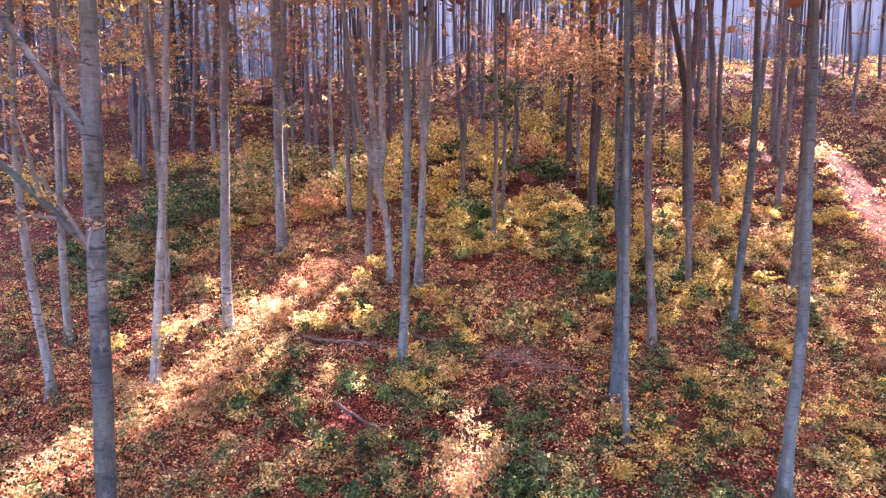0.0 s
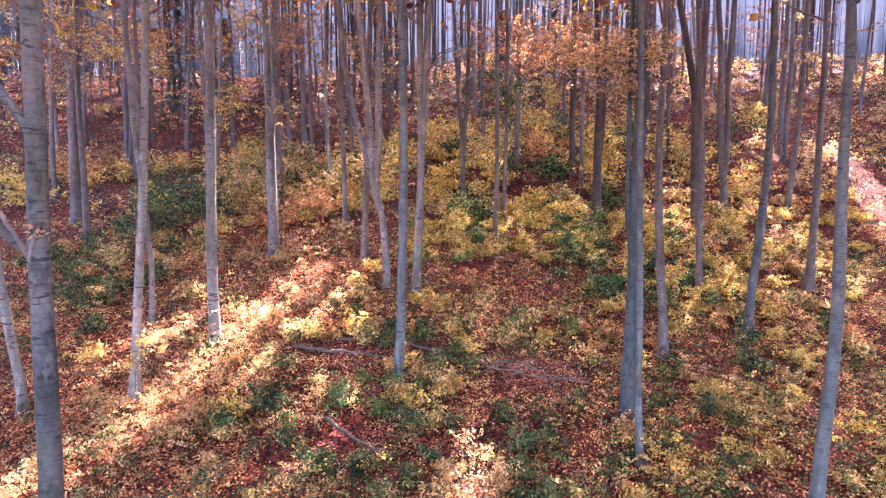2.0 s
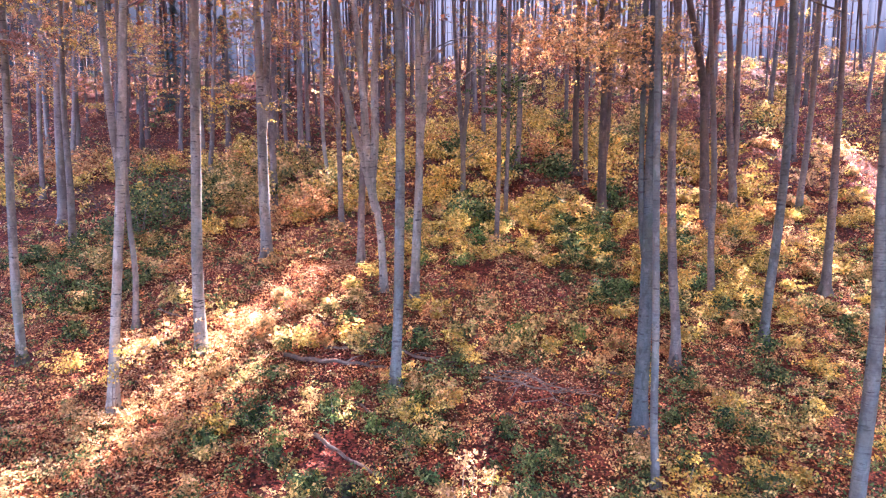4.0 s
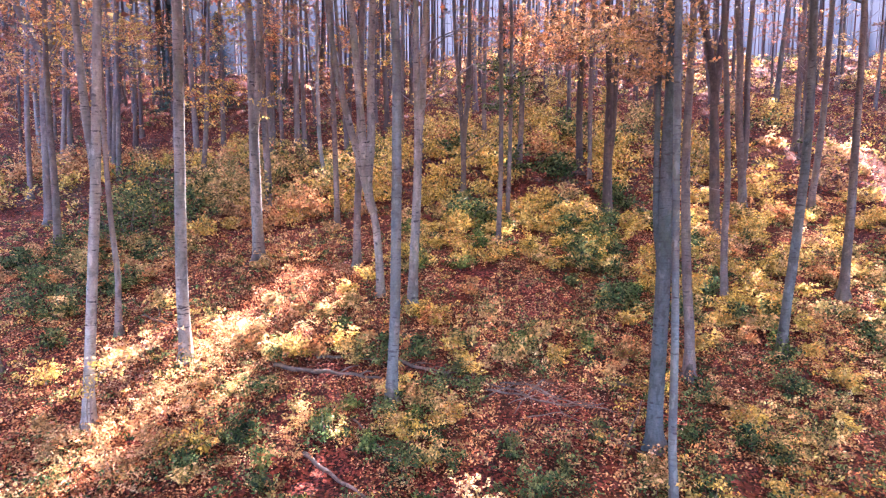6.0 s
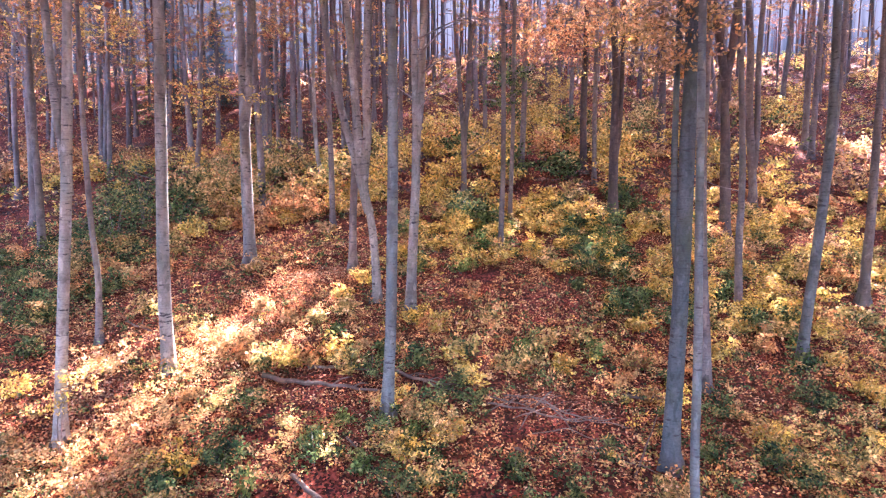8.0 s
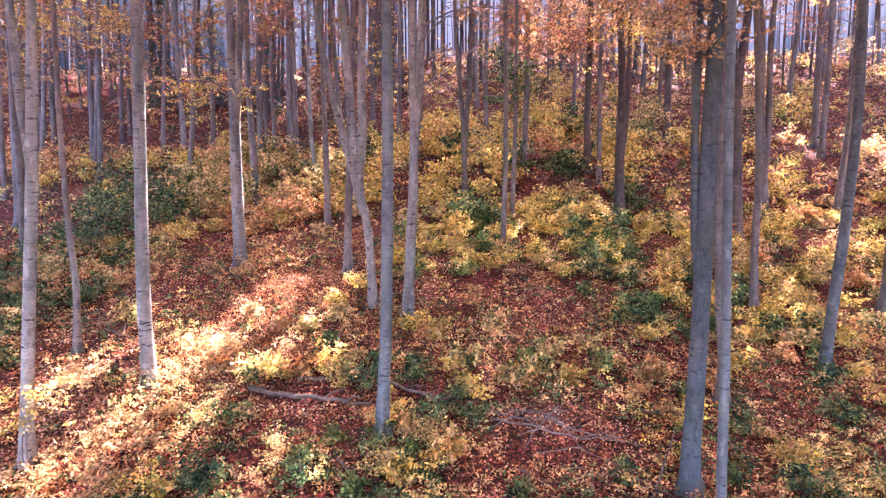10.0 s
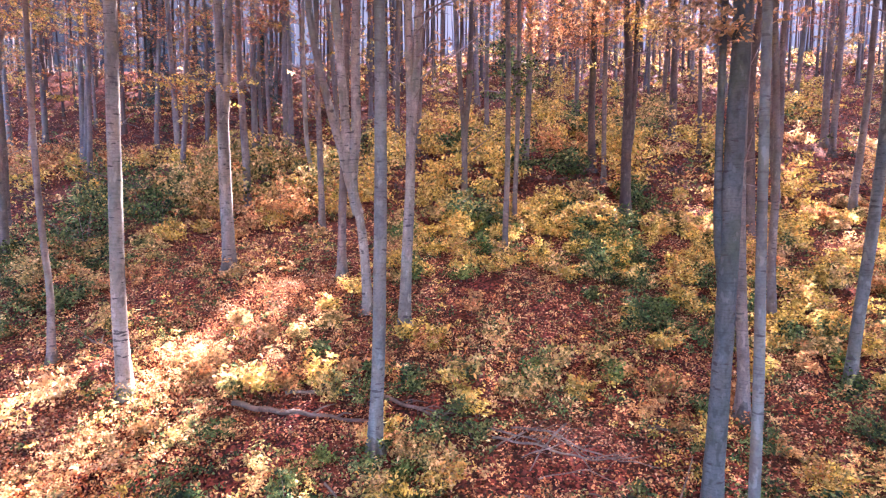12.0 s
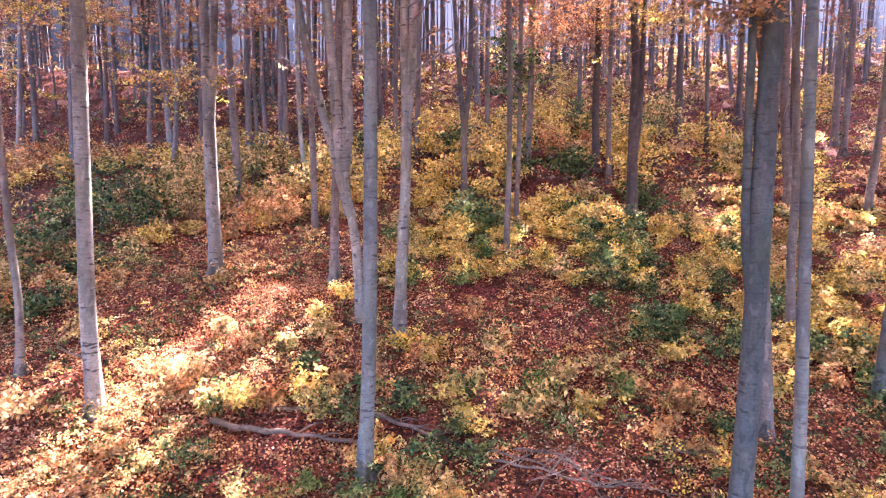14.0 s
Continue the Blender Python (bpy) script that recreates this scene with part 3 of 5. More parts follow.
# ---- leafy side branches ----
def leafy_branch(tree, start, end, wide, count, material, size=0.09, label=""):
    """A thin side branch of a tree with a flat spray of leaves about its outer end; places relative to the tree's foot."""
    s, e = np.array(start, float), np.array(end, float)
    mid = (s + e) / 2 + [0, 0, 0.12 * np.linalg.norm(e - s)]
    path = curve_through([s, mid, e], 0.25)
    pieces = [tube(path, 0.028 * np.linspace(1, 0.25, len(path)), 5)]
    for q in range(3):
        a = path[int(len(path) * (0.45 + 0.16 * q))]
        b = a + rng.normal(size=3) * [wide * 0.5, wide * 0.5, wide * 0.16] + (e - s) * 0.12
        pieces.append(tube([a, (a + b) / 2 + [0, 0, 0.05], b], [0.012, 0.009, 0.005], 4))
    me = limb_mesh("branch", pieces)
    part("branch", me, TWIG, tree)
    k = max(3, count // 8)
    c = e - (e - s) * rng.uniform(0, 0.6, (k, 1)) + rng.normal(size=(k, 3)) * [wide * 0.42, wide * 0.42, wide * 0.13]
    way = c - s + rng.normal(size=(k, 3)) * 0.5 * np.linalg.norm(e - s)
    at, face, ahead = fans(c, way * [1, 1, 0.25], size * 3.2, size, 8)
    part("leaf_spray", mesh_of("leaf_spray", *leaves(at, size, face=face, ahead=ahead)), material, tree, label or "thin autumn leaves on a side branch")


TREES = {(round(o.location.x, 2), round(o.location.y, 2)): o for o in scene.objects if o.name.startswith("beech_tree")}


def tree_at(x, y):
    return TREES[min(TREES, key=lambda p: (p[0] - x) ** 2 + (p[1] - y) ** 2)]



def bare_branch(tree, h, ang, length, r):
    """A thin dead side branch with a few twigs, h metres up a tree's trunk."""
    trunk = next(o for o in tree.children if o.name.startswith("trunk"))
    co = np.empty(len(trunk.data.vertices) * 3, np.float32)
    trunk.data.vertices.foreach_get("co", co)
    co = co.reshape(-1, 3)
    if co[:, 2].max() < h + 0.5:
        return
    a = co[np.abs(co[:, 2] - h) < 0.5].mean(axis=0)
    a[2] = h
    out = np.array([math.cos(ang), math.sin(ang), 0.0])
    bend = rng.uniform(-0.25, 0.25)
    path = curve_through([a, a + out * length * 0.5 + [0, 0, length * (0.22 + bend * 0.5)], a + out * length + [0, 0, length * (0.5 + bend)]], 0.15)
    pieces = [tube(path, r * np.linspace(1, 0.25, len(path)), 5)]
    for q in range(int(rng.integers(2, 6))):
        b = path[int(rng.uniform(0.3, 0.95) * (len(path) - 1))]
        e = b + (out * 0.6 + rng.normal(size=3) * [0.6, 0.6, 0.5]) * length * rng.uniform(0.15, 0.35)
        pieces.append(tube([b, (b + e) / 2 + [0, 0, 0.03], e], [r * 0.45, r * 0.33, r * 0.15], 4))
    part("dead_branch", limb_mesh("dead_branch", pieces), TWIG, tree)


for place, tree in list(TREES.items()):
    if 15.5 < place[1] < 39:
        for q in range(int(rng.integers(2, 5))):
            bare_branch(tree, rng.uniform(3.2, 9.0), rng.uniform(0, 2 * np.pi), rng.uniform(0.5, 1.7), rng.uniform(0.009, 0.018))
bare_branch(tree_at(-0.8, 18.7), 5.6, -0.15, 2.3, 0.024)
bare_branch(tree_at(1.0, 28.4), 1.6, 0.4, 1.5, 0.03)

leafy_branch(tree_at(4.07, 13.45), (0.05, 0, 7.48), (-1.22, -0.32, 7.68), 0.96, 676, PALE, 0.08)
leafy_branch(tree_at(4.07, 13.45), (0.04, 0, 7.20), (-0.55, -0.15, 7.53), 0.96, 676, PALE, 0.08)
leafy_branch(tree_at(4.07, 13.45), (0.03, 0, 6.83), (-0.53, -0.14, 7.02), 0.79, 572, PALE, 0.08)
leafy_branch(tree_at(4.07, 13.45), (0.04, 0, 7.57), (0.54, -0.12, 7.71), 0.49, 169, OLIVE, 0.08)
leafy_branch(tree_at(4.07, 13.45), (0.03, 0, 7.76), (-0.33, -0.09, 7.99), 0.96, 520, PALE, 0.08)
leafy_branch(tree_at(5.79, 15.99), (-0.33, 0, 7.57), (-0.64, -0.08, 8.02), 0.61, 208, YELLOW, 0.08)
leafy_branch(tree_at(-6.08, 22.01), (0.05, 0, 4.93), (-1.08, -0.28, 5.44), 1.19, 260, YELLOW, 0.1)
leafy_branch(tree_at(-6.08, 22.01), (0.03, 0, 7.86), (-0.77, -0.20, 8.61), 0.95, 234, YELLOW, 0.1)
leafy_branch(tree_at(-6.08, 22.01), (0.07, 0, 4.87), (0.84, -0.19, 5.39), 0.58, 117, YELLOW, 0.08)
leafy_branch(tree_at(-0.8, 18.7), (0.23, 0, 7.06), (2.47, -0.56, 7.32), 0.90, 65, PALE, 0.08)
leafy_branch(tree_at(-0.8, 18.7), (0.28, 0, 6.72), (1.59, -0.33, 7.49), 0.67, 39, PALE, 0.08)
leafy_branch(tree_at(-0.8, 18.7), (0.31, 0, 6.20), (1.07, -0.19, 6.55), 0.45, 26, PALE, 0.08)
leafy_branch(tree_at(2.52, 25.18), (-0.08, 0, 6.17), (-0.66, -0.15, 5.91), 0.75, 240, GREEN, 0.11, "drooping dark green leaves")
leafy_branch(tree_at(2.52, 25.18), (-0.07, 0, 5.57), (0.33, -0.10, 5.39), 0.75, 240, GREEN, 0.11, "drooping dark green leaves")
leafy_branch(tree_at(2.52, 25.18), (-0.05, 0, 4.95), (-0.57, -0.13, 5.30), 0.81, 240, GREEN, 0.11, "drooping dark green leaves")
leafy_branch(tree_at(2.52, 25.18), (-0.04, 0, 4.60), (0.42, -0.12, 4.87), 0.69, 240, GREEN, 0.11, "drooping dark green leaves")
leafy_branch(tree_at(2.52, 25.18), (-0.04, 0, 4.34), (-0.65, -0.15, 4.43), 0.64, 240, GREEN, 0.11, "drooping dark green leaves")
leafy_branch(tree_at(2.52, 25.18), (-0.10, 0, 6.69), (0.39, -0.12, 7.04), 0.60, 65, YELLOW, 0.08)
leafy_branch(tree_at(-13.04, 35.11), (0.27, 0, 3.72), (-0.33, -0.15, 4.25), 1.19, 156, ORANGE, 0.13)
leafy_branch(tree_at(-13.04, 35.11), (0.21, 0, 2.91), (0.74, -0.13, 3.85), 1.19, 169, YELLOW, 0.13)
leafy_branch(tree_at(-13.04, 35.11), (0.31, 0, 4.52), (1.33, -0.26, 4.92), 1.19, 182, YELLOW, 0.13)
leafy_branch(tree_at(-13.04, 35.11), (0.37, 0, 5.32), (0.69, -0.08, 5.72), 1.05, 156, ORANGE, 0.13)
leafy_branch(tree_at(-13.04, 35.11), (0.17, 0, 2.10), (0.16, -0.00, 3.05), 0.91, 104, YELLOW, 0.13)
leafy_branch(tree_at(-16.45, 27.32), (0.14, 0, 5.02), (-0.44, -0.14, 6.70), 1.87, 208, ORANGE, 0.1)
leafy_branch(tree_at(-16.45, 27.32), (0.20, 0, 5.98), (-1.07, -0.32, 8.12), 1.87, 234, YELLOW, 0.1)
leafy_branch(tree_at(-13.98, 23.94), (0.08, 0, 5.77), (1.19, -0.28, 6.60), 1.09, 143, ORANGE, 0.1)
leafy_branch(tree_at(-13.98, 23.94), (0.08, 0, 6.60), (1.48, -0.35, 8.04), 1.36, 195, YELLOW, 0.1)
leafy_branch(tree_at(-13.98, 23.94), (0.15, 0, 8.04), (-0.36, -0.13, 8.86), 1.36, 195, ORANGE, 0.1)
leafy_branch(tree_at(-10.36, 15.93), (-0.01, 0, 7.00), (-0.43, -0.10, 7.87), 0.77, 156, ORANGE, 0.08)
leafy_branch(tree_at(-10.36, 15.93), (0.04, 0, 8.30), (0.65, -0.15, 8.59), 0.77, 156, YELLOW, 0.08)
leafy_branch(tree_at(-9.13, 13.29), (-0.44, 0, 6.51), (-0.60, -0.04, 7.25), 0.57, 130, YELLOW, 0.08)
leafy_branch(tree_at(-9.13, 13.29), (-0.37, 0, 8.45), (0.18, -0.14, 8.69), 0.80, 169, ORANGE, 0.08)
leafy_branch(tree_at(-3.99, 24.98), (-0.04, 0, 4.67), (-0.94, -0.23, 5.60), 0.66, 26, PALE, 0.1)
leafy_branch(tree_at(-3.99, 24.98), (-0.06, 0, 3.65), (-0.45, -0.10, 4.46), 0.63, 31, PALE, 0.1)
leafy_branch(tree_at(3.8, 31.75), (0.00, 0, 4.17), (1.46, -0.36, 6.51), 2.40, 260, ORANGE, 0.13)
leafy_branch(tree_at(3.8, 31.75), (0.04, 0, 4.95), (-0.67, -0.18, 6.77), 2.06, 208, ORANGE, 0.13)
leafy_branch(tree_at(6.73, 31.67), (-0.03, 0, 4.44), (-0.97, -0.23, 7.03), 2.05, 208, ORANGE, 0.13)
leafy_branch(tree_at(6.73, 31.67), (-0.06, 0, 5.74), (0.61, -0.17, 7.54), 1.71, 182, ORANGE, 0.13)
leafy_branch(tree_at(6.72, 26.6), (-0.08, 0, 5.61), (0.41, -0.12, 7.52), 1.12, 182, YELLOW, 0.1)
leafy_branch(tree_at(6.72, 26.6), (-0.11, 0, 4.97), (-0.64, -0.13, 6.14), 1.12, 104, YELLOW, 0.1)
leafy_branch(tree_at(12.55, 37.53), (-0.06, 0, 3.30), (0.49, -0.14, 5.80), 2.06, 156, ORANGE, 0.13)
leafy_branch(tree_at(1.0, 30.21), (-0.16, 0, 3.43), (-0.42, -0.06, 3.93), 0.45, 39, PALE, 0.1)
leafy_branch(tree_at(1.0, 30.21), (-0.08, 0, 3.18), (-0.16, -0.02, 3.81), 0.45, 31, PALE, 0.1)
leafy_branch(tree_at(-17.63, 34.94), (0.19, 0, 5.03), (1.04, -0.21, 5.32), 0.99, 91, ORANGE, 0.13)
leafy_branch(tree_at(-17.63, 34.94), (0.24, 0, 6.48), (1.26, -0.26, 6.77), 1.14, 104, ORANGE, 0.13)
leafy_branch(tree_at(-19.47, 37.42), (0.29, 0, 6.78), (0.95, -0.16, 8.33), 2.05, 195, YELLOW, 0.13)
leafy_branch(tree_at(-18.51, 36.14), (0.80, 0, 7.67), (1.92, -0.28, 8.56), 1.98, 195, YELLOW, 0.13)
leafy_branch(tree_at(20.23, 36.64), (0.03, 0, 4.77), (1.18, -0.29, 6.28), 2.01, 156, PALE, 0.13)
leafy_branch(tree_at(19.45, 34.74), (0.08, 0, 5.31), (1.67, -0.40, 5.88), 1.89, 156, PALE, 0.13)
leafy_branch(tree_at(15.45, 27.27), (0.09, 0, 5.11), (1.19, -0.27, 5.55), 0.87, 78, PALE, 0.1)
leafy_branch(tree_at(12.04, 20.0), (0.02, 0, 7.35), (-0.52, -0.13, 7.53), 0.48, 39, PALE, 0.1)
leafy_branch(tree_at(-18.29, 43.38), (1.26, 0, 5.49), (2.10, -0.21, 7.68), 2.89, 195, ORANGE, 0.13)
leafy_branch(tree_at(-18.29, 43.38), (1.36, 0, 7.68), (3.28, -0.48, 9.12), 2.89, 195, ORANGE, 0.13)
leafy_branch(tree_at(-7.48, 34.98), (-0.28, 0, 6.96), (-1.73, -0.36, 7.82), 1.91, 195, ORANGE, 0.13)
leafy_branch(tree_at(-7.27, 27.4), (-0.09, 0, 7.13), (0.50, -0.15, 8.00), 1.16, 156, ORANGE, 0.1)
leafy_branch(tree_at(20.35, 48.14), (-0.92, 0, 3.60), (-1.62, -0.17, 5.23), 2.16, 104, PALE, 0.13)
leafy_branch(tree_at(-3.9, 6.43), (-0.01, 0, 5.13), (-0.77, -0.19, 6.18), 0.31, 52, PALE, 0.08)
leafy_branch(tree_at(-3.9, 6.43), (-0.33, 0, 5.42), (-0.76, -0.11, 5.39), 0.28, 44, PALE, 0.08)
leafy_branch(tree_at(-3.9, 6.43), (-0.50, 0, 5.64), (-0.71, -0.05, 6.60), 0.23, 44, PALE, 0.08)
leafy_branch(tree_at(-3.9, 6.43), (-0.01, 0, 5.08), (0.14, -0.04, 5.45), 0.11, 10, PALE, 0.08)
leafy_branch(tree_at(3.8, 31.75), (-0.01, 0, 4.95), (1.05, -0.26, 7.41), 2.74, 1584, ORANGE, 0.112)
leafy_branch(tree_at(3.8, 31.75), (-0.02, 0, 5.47), (2.12, -0.53, 6.51), 2.74, 1372, ORANGE, 0.112)
leafy_branch(tree_at(3.8, 31.75), (0.05, 0, 4.69), (0.54, -0.12, 6.12), 2.40, 1161, RUST, 0.112)
leafy_branch(tree_at(3.8, 31.75), (-0.03, 0, 6.51), (2.23, -0.56, 7.79), 2.74, 1372, ORANGE, 0.112)
leafy_branch(tree_at(3.8, 31.75), (0.03, 0, 6.25), (-1.08, -0.28, 7.54), 2.06, 1056, RUST, 0.112)
leafy_branch(tree_at(6.73, 31.67), (-0.05, 0, 5.22), (0.89, -0.24, 6.77), 2.39, 1267, ORANGE, 0.112)
leafy_branch(tree_at(6.73, 31.67), (-0.04, 0, 4.96), (-0.54, -0.12, 5.87), 2.05, 1056, RUST, 0.112)
leafy_branch(tree_at(6.72, 26.6), (-0.10, 0, 6.25), (0.75, -0.21, 6.89), 1.69, 1056, YELLOW, 0.090)
leafy_branch(tree_at(6.72, 26.6), (-0.12, 0, 6.89), (-0.91, -0.20, 7.94), 1.69, 1056, ORANGE, 0.090)
leafy_branch(tree_at(-18.29, 43.38), (1.22, 0, 4.38), (1.98, -0.19, 9.12), 3.86, 864, RUST, 0.112)
leafy_branch(tree_at(-18.29, 43.38), (1.31, 0, 6.58), (0.31, -0.25, 9.48), 3.86, 864, ORANGE, 0.112)
leafy_branch(tree_at(-7.48, 34.98), (-0.30, 0, 6.10), (0.34, -0.16, 8.11), 2.29, 792, RUST, 0.112)
leafy_branch(tree_at(-7.48, 34.98), (-0.28, 0, 6.96), (-1.13, -0.21, 8.53), 2.29, 792, ORANGE, 0.112)
leafy_branch(tree_at(-7.27, 27.4), (-0.13, 0, 5.81), (0.25, -0.09, 7.13), 1.45, 576, RUST, 0.090)
leafy_branch(tree_at(-13.98, 23.94), (0.11, 0, 7.01), (2.36, -0.56, 8.65), 1.90, 864, ORANGE, 0.090)
leafy_branch(tree_at(-13.98, 23.94), (0.11, 0, 7.43), (2.71, -0.65, 7.43), 1.63, 720, YELLOW, 0.090)
leafy_branch(tree_at(-16.45, 27.32), (0.25, 0, 6.70), (-1.22, -0.37, 5.98), 1.87, 792, ORANGE, 0.090)
leafy_branch(tree_at(-16.45, 27.32), (0.28, 0, 7.17), (-0.12, -0.10, 7.88), 2.19, 864, RUST, 0.090)
leafy_branch(tree_at(-19.47, 37.42), (0.34, 0, 7.71), (1.90, -0.39, 8.33), 2.47, 792, ORANGE, 0.112)
leafy_branch(tree_at(-19.47, 37.42), (0.23, 0, 5.85), (0.99, -0.19, 6.16), 2.05, 576, RUST, 0.112)
leafy_branch(tree_at(-18.51, 36.14), (0.75, 0, 6.77), (1.13, -0.09, 7.97), 2.37, 720, ORANGE, 0.112)
leafy_branch(tree_at(-10.36, 15.93), (0.03, 0, 7.73), (0.59, -0.14, 7.58), 0.96, 648, RUST, 0.068)
leafy_branch(tree_at(12.55, 37.53), (-0.11, 0, 4.87), (-0.82, -0.18, 6.73), 2.47, 950, ORANGE, 0.112)
leafy_branch(tree_at(20.23, 36.64), (-0.01, 0, 5.37), (-1.05, -0.26, 7.19), 2.41, 844, RUST, 0.112)

# ---- shrubs and saplings ----
SHRUB_WORDS = {
    "yellow_leaves": "yellow-leaved beech sapling bush growing on the slope",
    "olive_leaves": "olive and yellow leafy low bush in the litter",
    "green_leaves": "dark green leafy bush in the shade",
    "fresh_green_leaves": "fresh green leafy bush among yellow saplings",
    "orange_leaves": "rust-orange leafy bush on the forest floor",
    "pale_leaves": "pale cream-yellow leafy sapling catching the sun",
}
shrub_store = {}


def shrub_shape(radius, size, dense=1.0, rise=1.0):
    """Arching twigs from one foot, each ending in flat fans of leaves: the twigs' tubes, and the leaves' places, faces and directions."""
    count = int(dense * (18 * max(radius, 0.35) ** 1.1 + 6))
    pieces, mids, ways = [], [], []
    for q in range(count):
        ang, out = rng.uniform(0, 2 * np.pi), radius * math.sqrt(rng.uniform(0.02, 1.0)) * rng.uniform(0.6, 1.3)
        tall = radius * rise * rng.uniform(0.35, 1.6) * (1.25 - 0.6 * out / radius)
        end = np.array([out * math.cos(ang), out * math.sin(ang), tall])
        start = np.array([rng.normal() * 0.12 * radius, rng.normal() * 0.12 * radius, -0.04])
        path = curve_through([start, start * 0.6 + end * [0.35, 0.35, 0.7], end], 0.7 * max(radius, 0.5))
        if q % 3 == 0:
            pieces.append(tube(path, 0.009 * max(radius, 0.6) * np.linspace(1, 0.35, len(path)), 3))
        for s in (0.5, 0.8, 0.95, 1.05):
            mids.append(start * (1 - s) + end * [s, s, s ** 0.8] + rng.normal(size=3) * [0.085, 0.085, 0.05] * radius)
            ways.append(np.array([math.cos(ang), math.sin(ang), -0.1]) + rng.normal(size=3) * [0.7, 0.7, 0.1])
    mids = np.array(mids)
    mids[:, 2] = np.maximum(mids[:, 2], 0.04)
    return pieces, fans(mids, np.array(ways), size * 3.4, size, 8)


def shrub_mesh(radius, size):
    pieces, (at, face, ahead) = shrub_shape(radius, size)
    return limb_mesh("twigwork", pieces), mesh_of("foliage", *leaves(at, size, face=face, ahead=ahead))


def shrubs(material, places):
    for x, y, scale in places:
        if on_path(x, y, 0.0):
            continue
        radius = min((0.25, 0.4, 0.6, 0.95, 1.4), key=lambda v: abs(v - scale * (0.7 if scale > 1.35 else 0.52)))
        size = 0.076 if y < 16 else 0.105 if y < 24 else 0.135 if y < 32 else 0.17
        key = (material.name, radius, size, rng.integers(0, 3))
        if key not in shrub_store:
            tw, lv = shrub_mesh(radius, size)
            thing = tagged(new("shrub"), SHRUB_WORDS[material.name], "shrub", "shrubs of the undergrowth")
            part("twigwork", tw, TWIG, thing)
            part("foliage", lv, material, thing)
            shrub_store[key] = thing
            thing.location = (x, y, float(land(x, y)))
            thing.rotation_euler = (0, 0, rng.uniform(0, 6.28))
        else:
            copy_thing(shrub_store[key], pose(x, y, float(land(x, y)), 0, 0, rng.uniform(0, 360)))



def thicket_of(count, x0, x1, y0, y1, lo, hi, kinds):
    """More shrubs strewn over a near stretch of the slope."""
    for q in range(count):
        x, y = rng.uniform(x0, x1), rng.uniform(y0, y1)
        if not on_path(x, y, 1.0):
            shrubs(kinds[rng.integers(0, len(kinds))], [(x, y, rng.uniform(lo, hi))])


thickets = {}


def low_thicket(count, x0, x1, y0, y1, lo, hi, kinds):
    """Low bushes past counting on the further slope, gathered by their leaves; radii from lo to hi."""
    for q in range(count):
        x, y = rng.uniform(x0, x1), rng.uniform(y0, y1)
        if on_path(x, y, 1.0):
            continue
        material = kinds[rng.integers(0, len(kinds))]
        size = 0.1 if y < 24 else 0.13
        pieces, (at, face, ahead) = shrub_shape(rng.uniform(lo, hi), size, rise=0.75)
        foot = np.array([x, y, float(land(x, y))])
        twigs, fresh = thickets.setdefault(material, ([], []))
        twigs.extend((v + foot, f, c) for v, f, c in pieces)
        fresh.append(leaves(at + foot, size, face=face, ahead=ahead)[0])


def plant_thickets():
    for material, (twigs, fresh) in thickets.items():
        verts = np.concatenate(fresh)
        ob = new("low_bushes", mesh_of("low_bushes", verts, np.arange(len(verts)).reshape(-1, 4)))
        ob.data.materials.append(material)
        tagged(ob, "dense low bushes with " + material.name.replace("_", " ") + " on the slope", "undergrowth", kind="stuff")
        ob = new("bush_twigs", limb_mesh("bush_twigs", twigs))
        ob.data.materials.append(TWIG)
        tagged(ob, "thin brown twigs of the low bushes", "undergrowth", kind="stuff")


def far_bushes(count, x0, x1, y0, y1, material, label):
    """Bushes too far off to be told apart, as one mesh."""
    sets = []
    for q in range(count):
        x, y = rng.uniform(x0, x1), rng.uniform(y0, y1)
        if on_path(x, y, 0.85):
            continue
        at, face, ahead = shrub_shape(rng.uniform(0.7, 1.3), 0.19, 0.55)[1]
        sets.append((at + [x, y, float(land(x, y))], face, ahead))
    at, face, ahead = (np.concatenate(v) for v in zip(*sets))
    ob = new("far_bushes", mesh_of("far_bushes", *leaves(at, 0.19, face=face, ahead=ahead)))
    ob.data.materials.append(material)
    tagged(ob, label, "undergrowth", kind="stuff")


shrubs(GREEN, [(-11.63, 24.12, 1.95), (-11.6, 26.11, 2.26), (-11.52, 28.14, 2.02), (-13.48, 28.68, 1.77), (-9.73, 25.6, 1.56), (-12.01, 23.38, 1.41), (-11.54, 19.66, 1.2), (-11.66, 18.92, 1.02), (-10.22, 18.59, 0.88), (-10.94, 20.23, 0.83), (1.16, 24.74, 1.38), (1.83, 24.79, 1.0), (7.48, 26.99, 1.24), (7.2, 28.03, 1.15), (6.04, 24.62, 1.12), (4.53, 21.32, 1.17), (4.92, 19.59, 0.8), (5.32, 18.85, 0.76), (3.97, 20.34, 0.55), (-3.89, 15.13, 0.59), (-3.78, 13.17, 0.75), (-4.43, 12.4, 0.54), (-0.1, 13.49, 0.51), (-9.65, 16.84, 0.67), (1.53, 9.81, 0.74), (-0.17, 11.56, 0.48)])
shrubs(GREEN, [(3.02, 13.56, 0.34), (1.29, 13.02, 0.32), (5.01, 9.83, 0.41)])
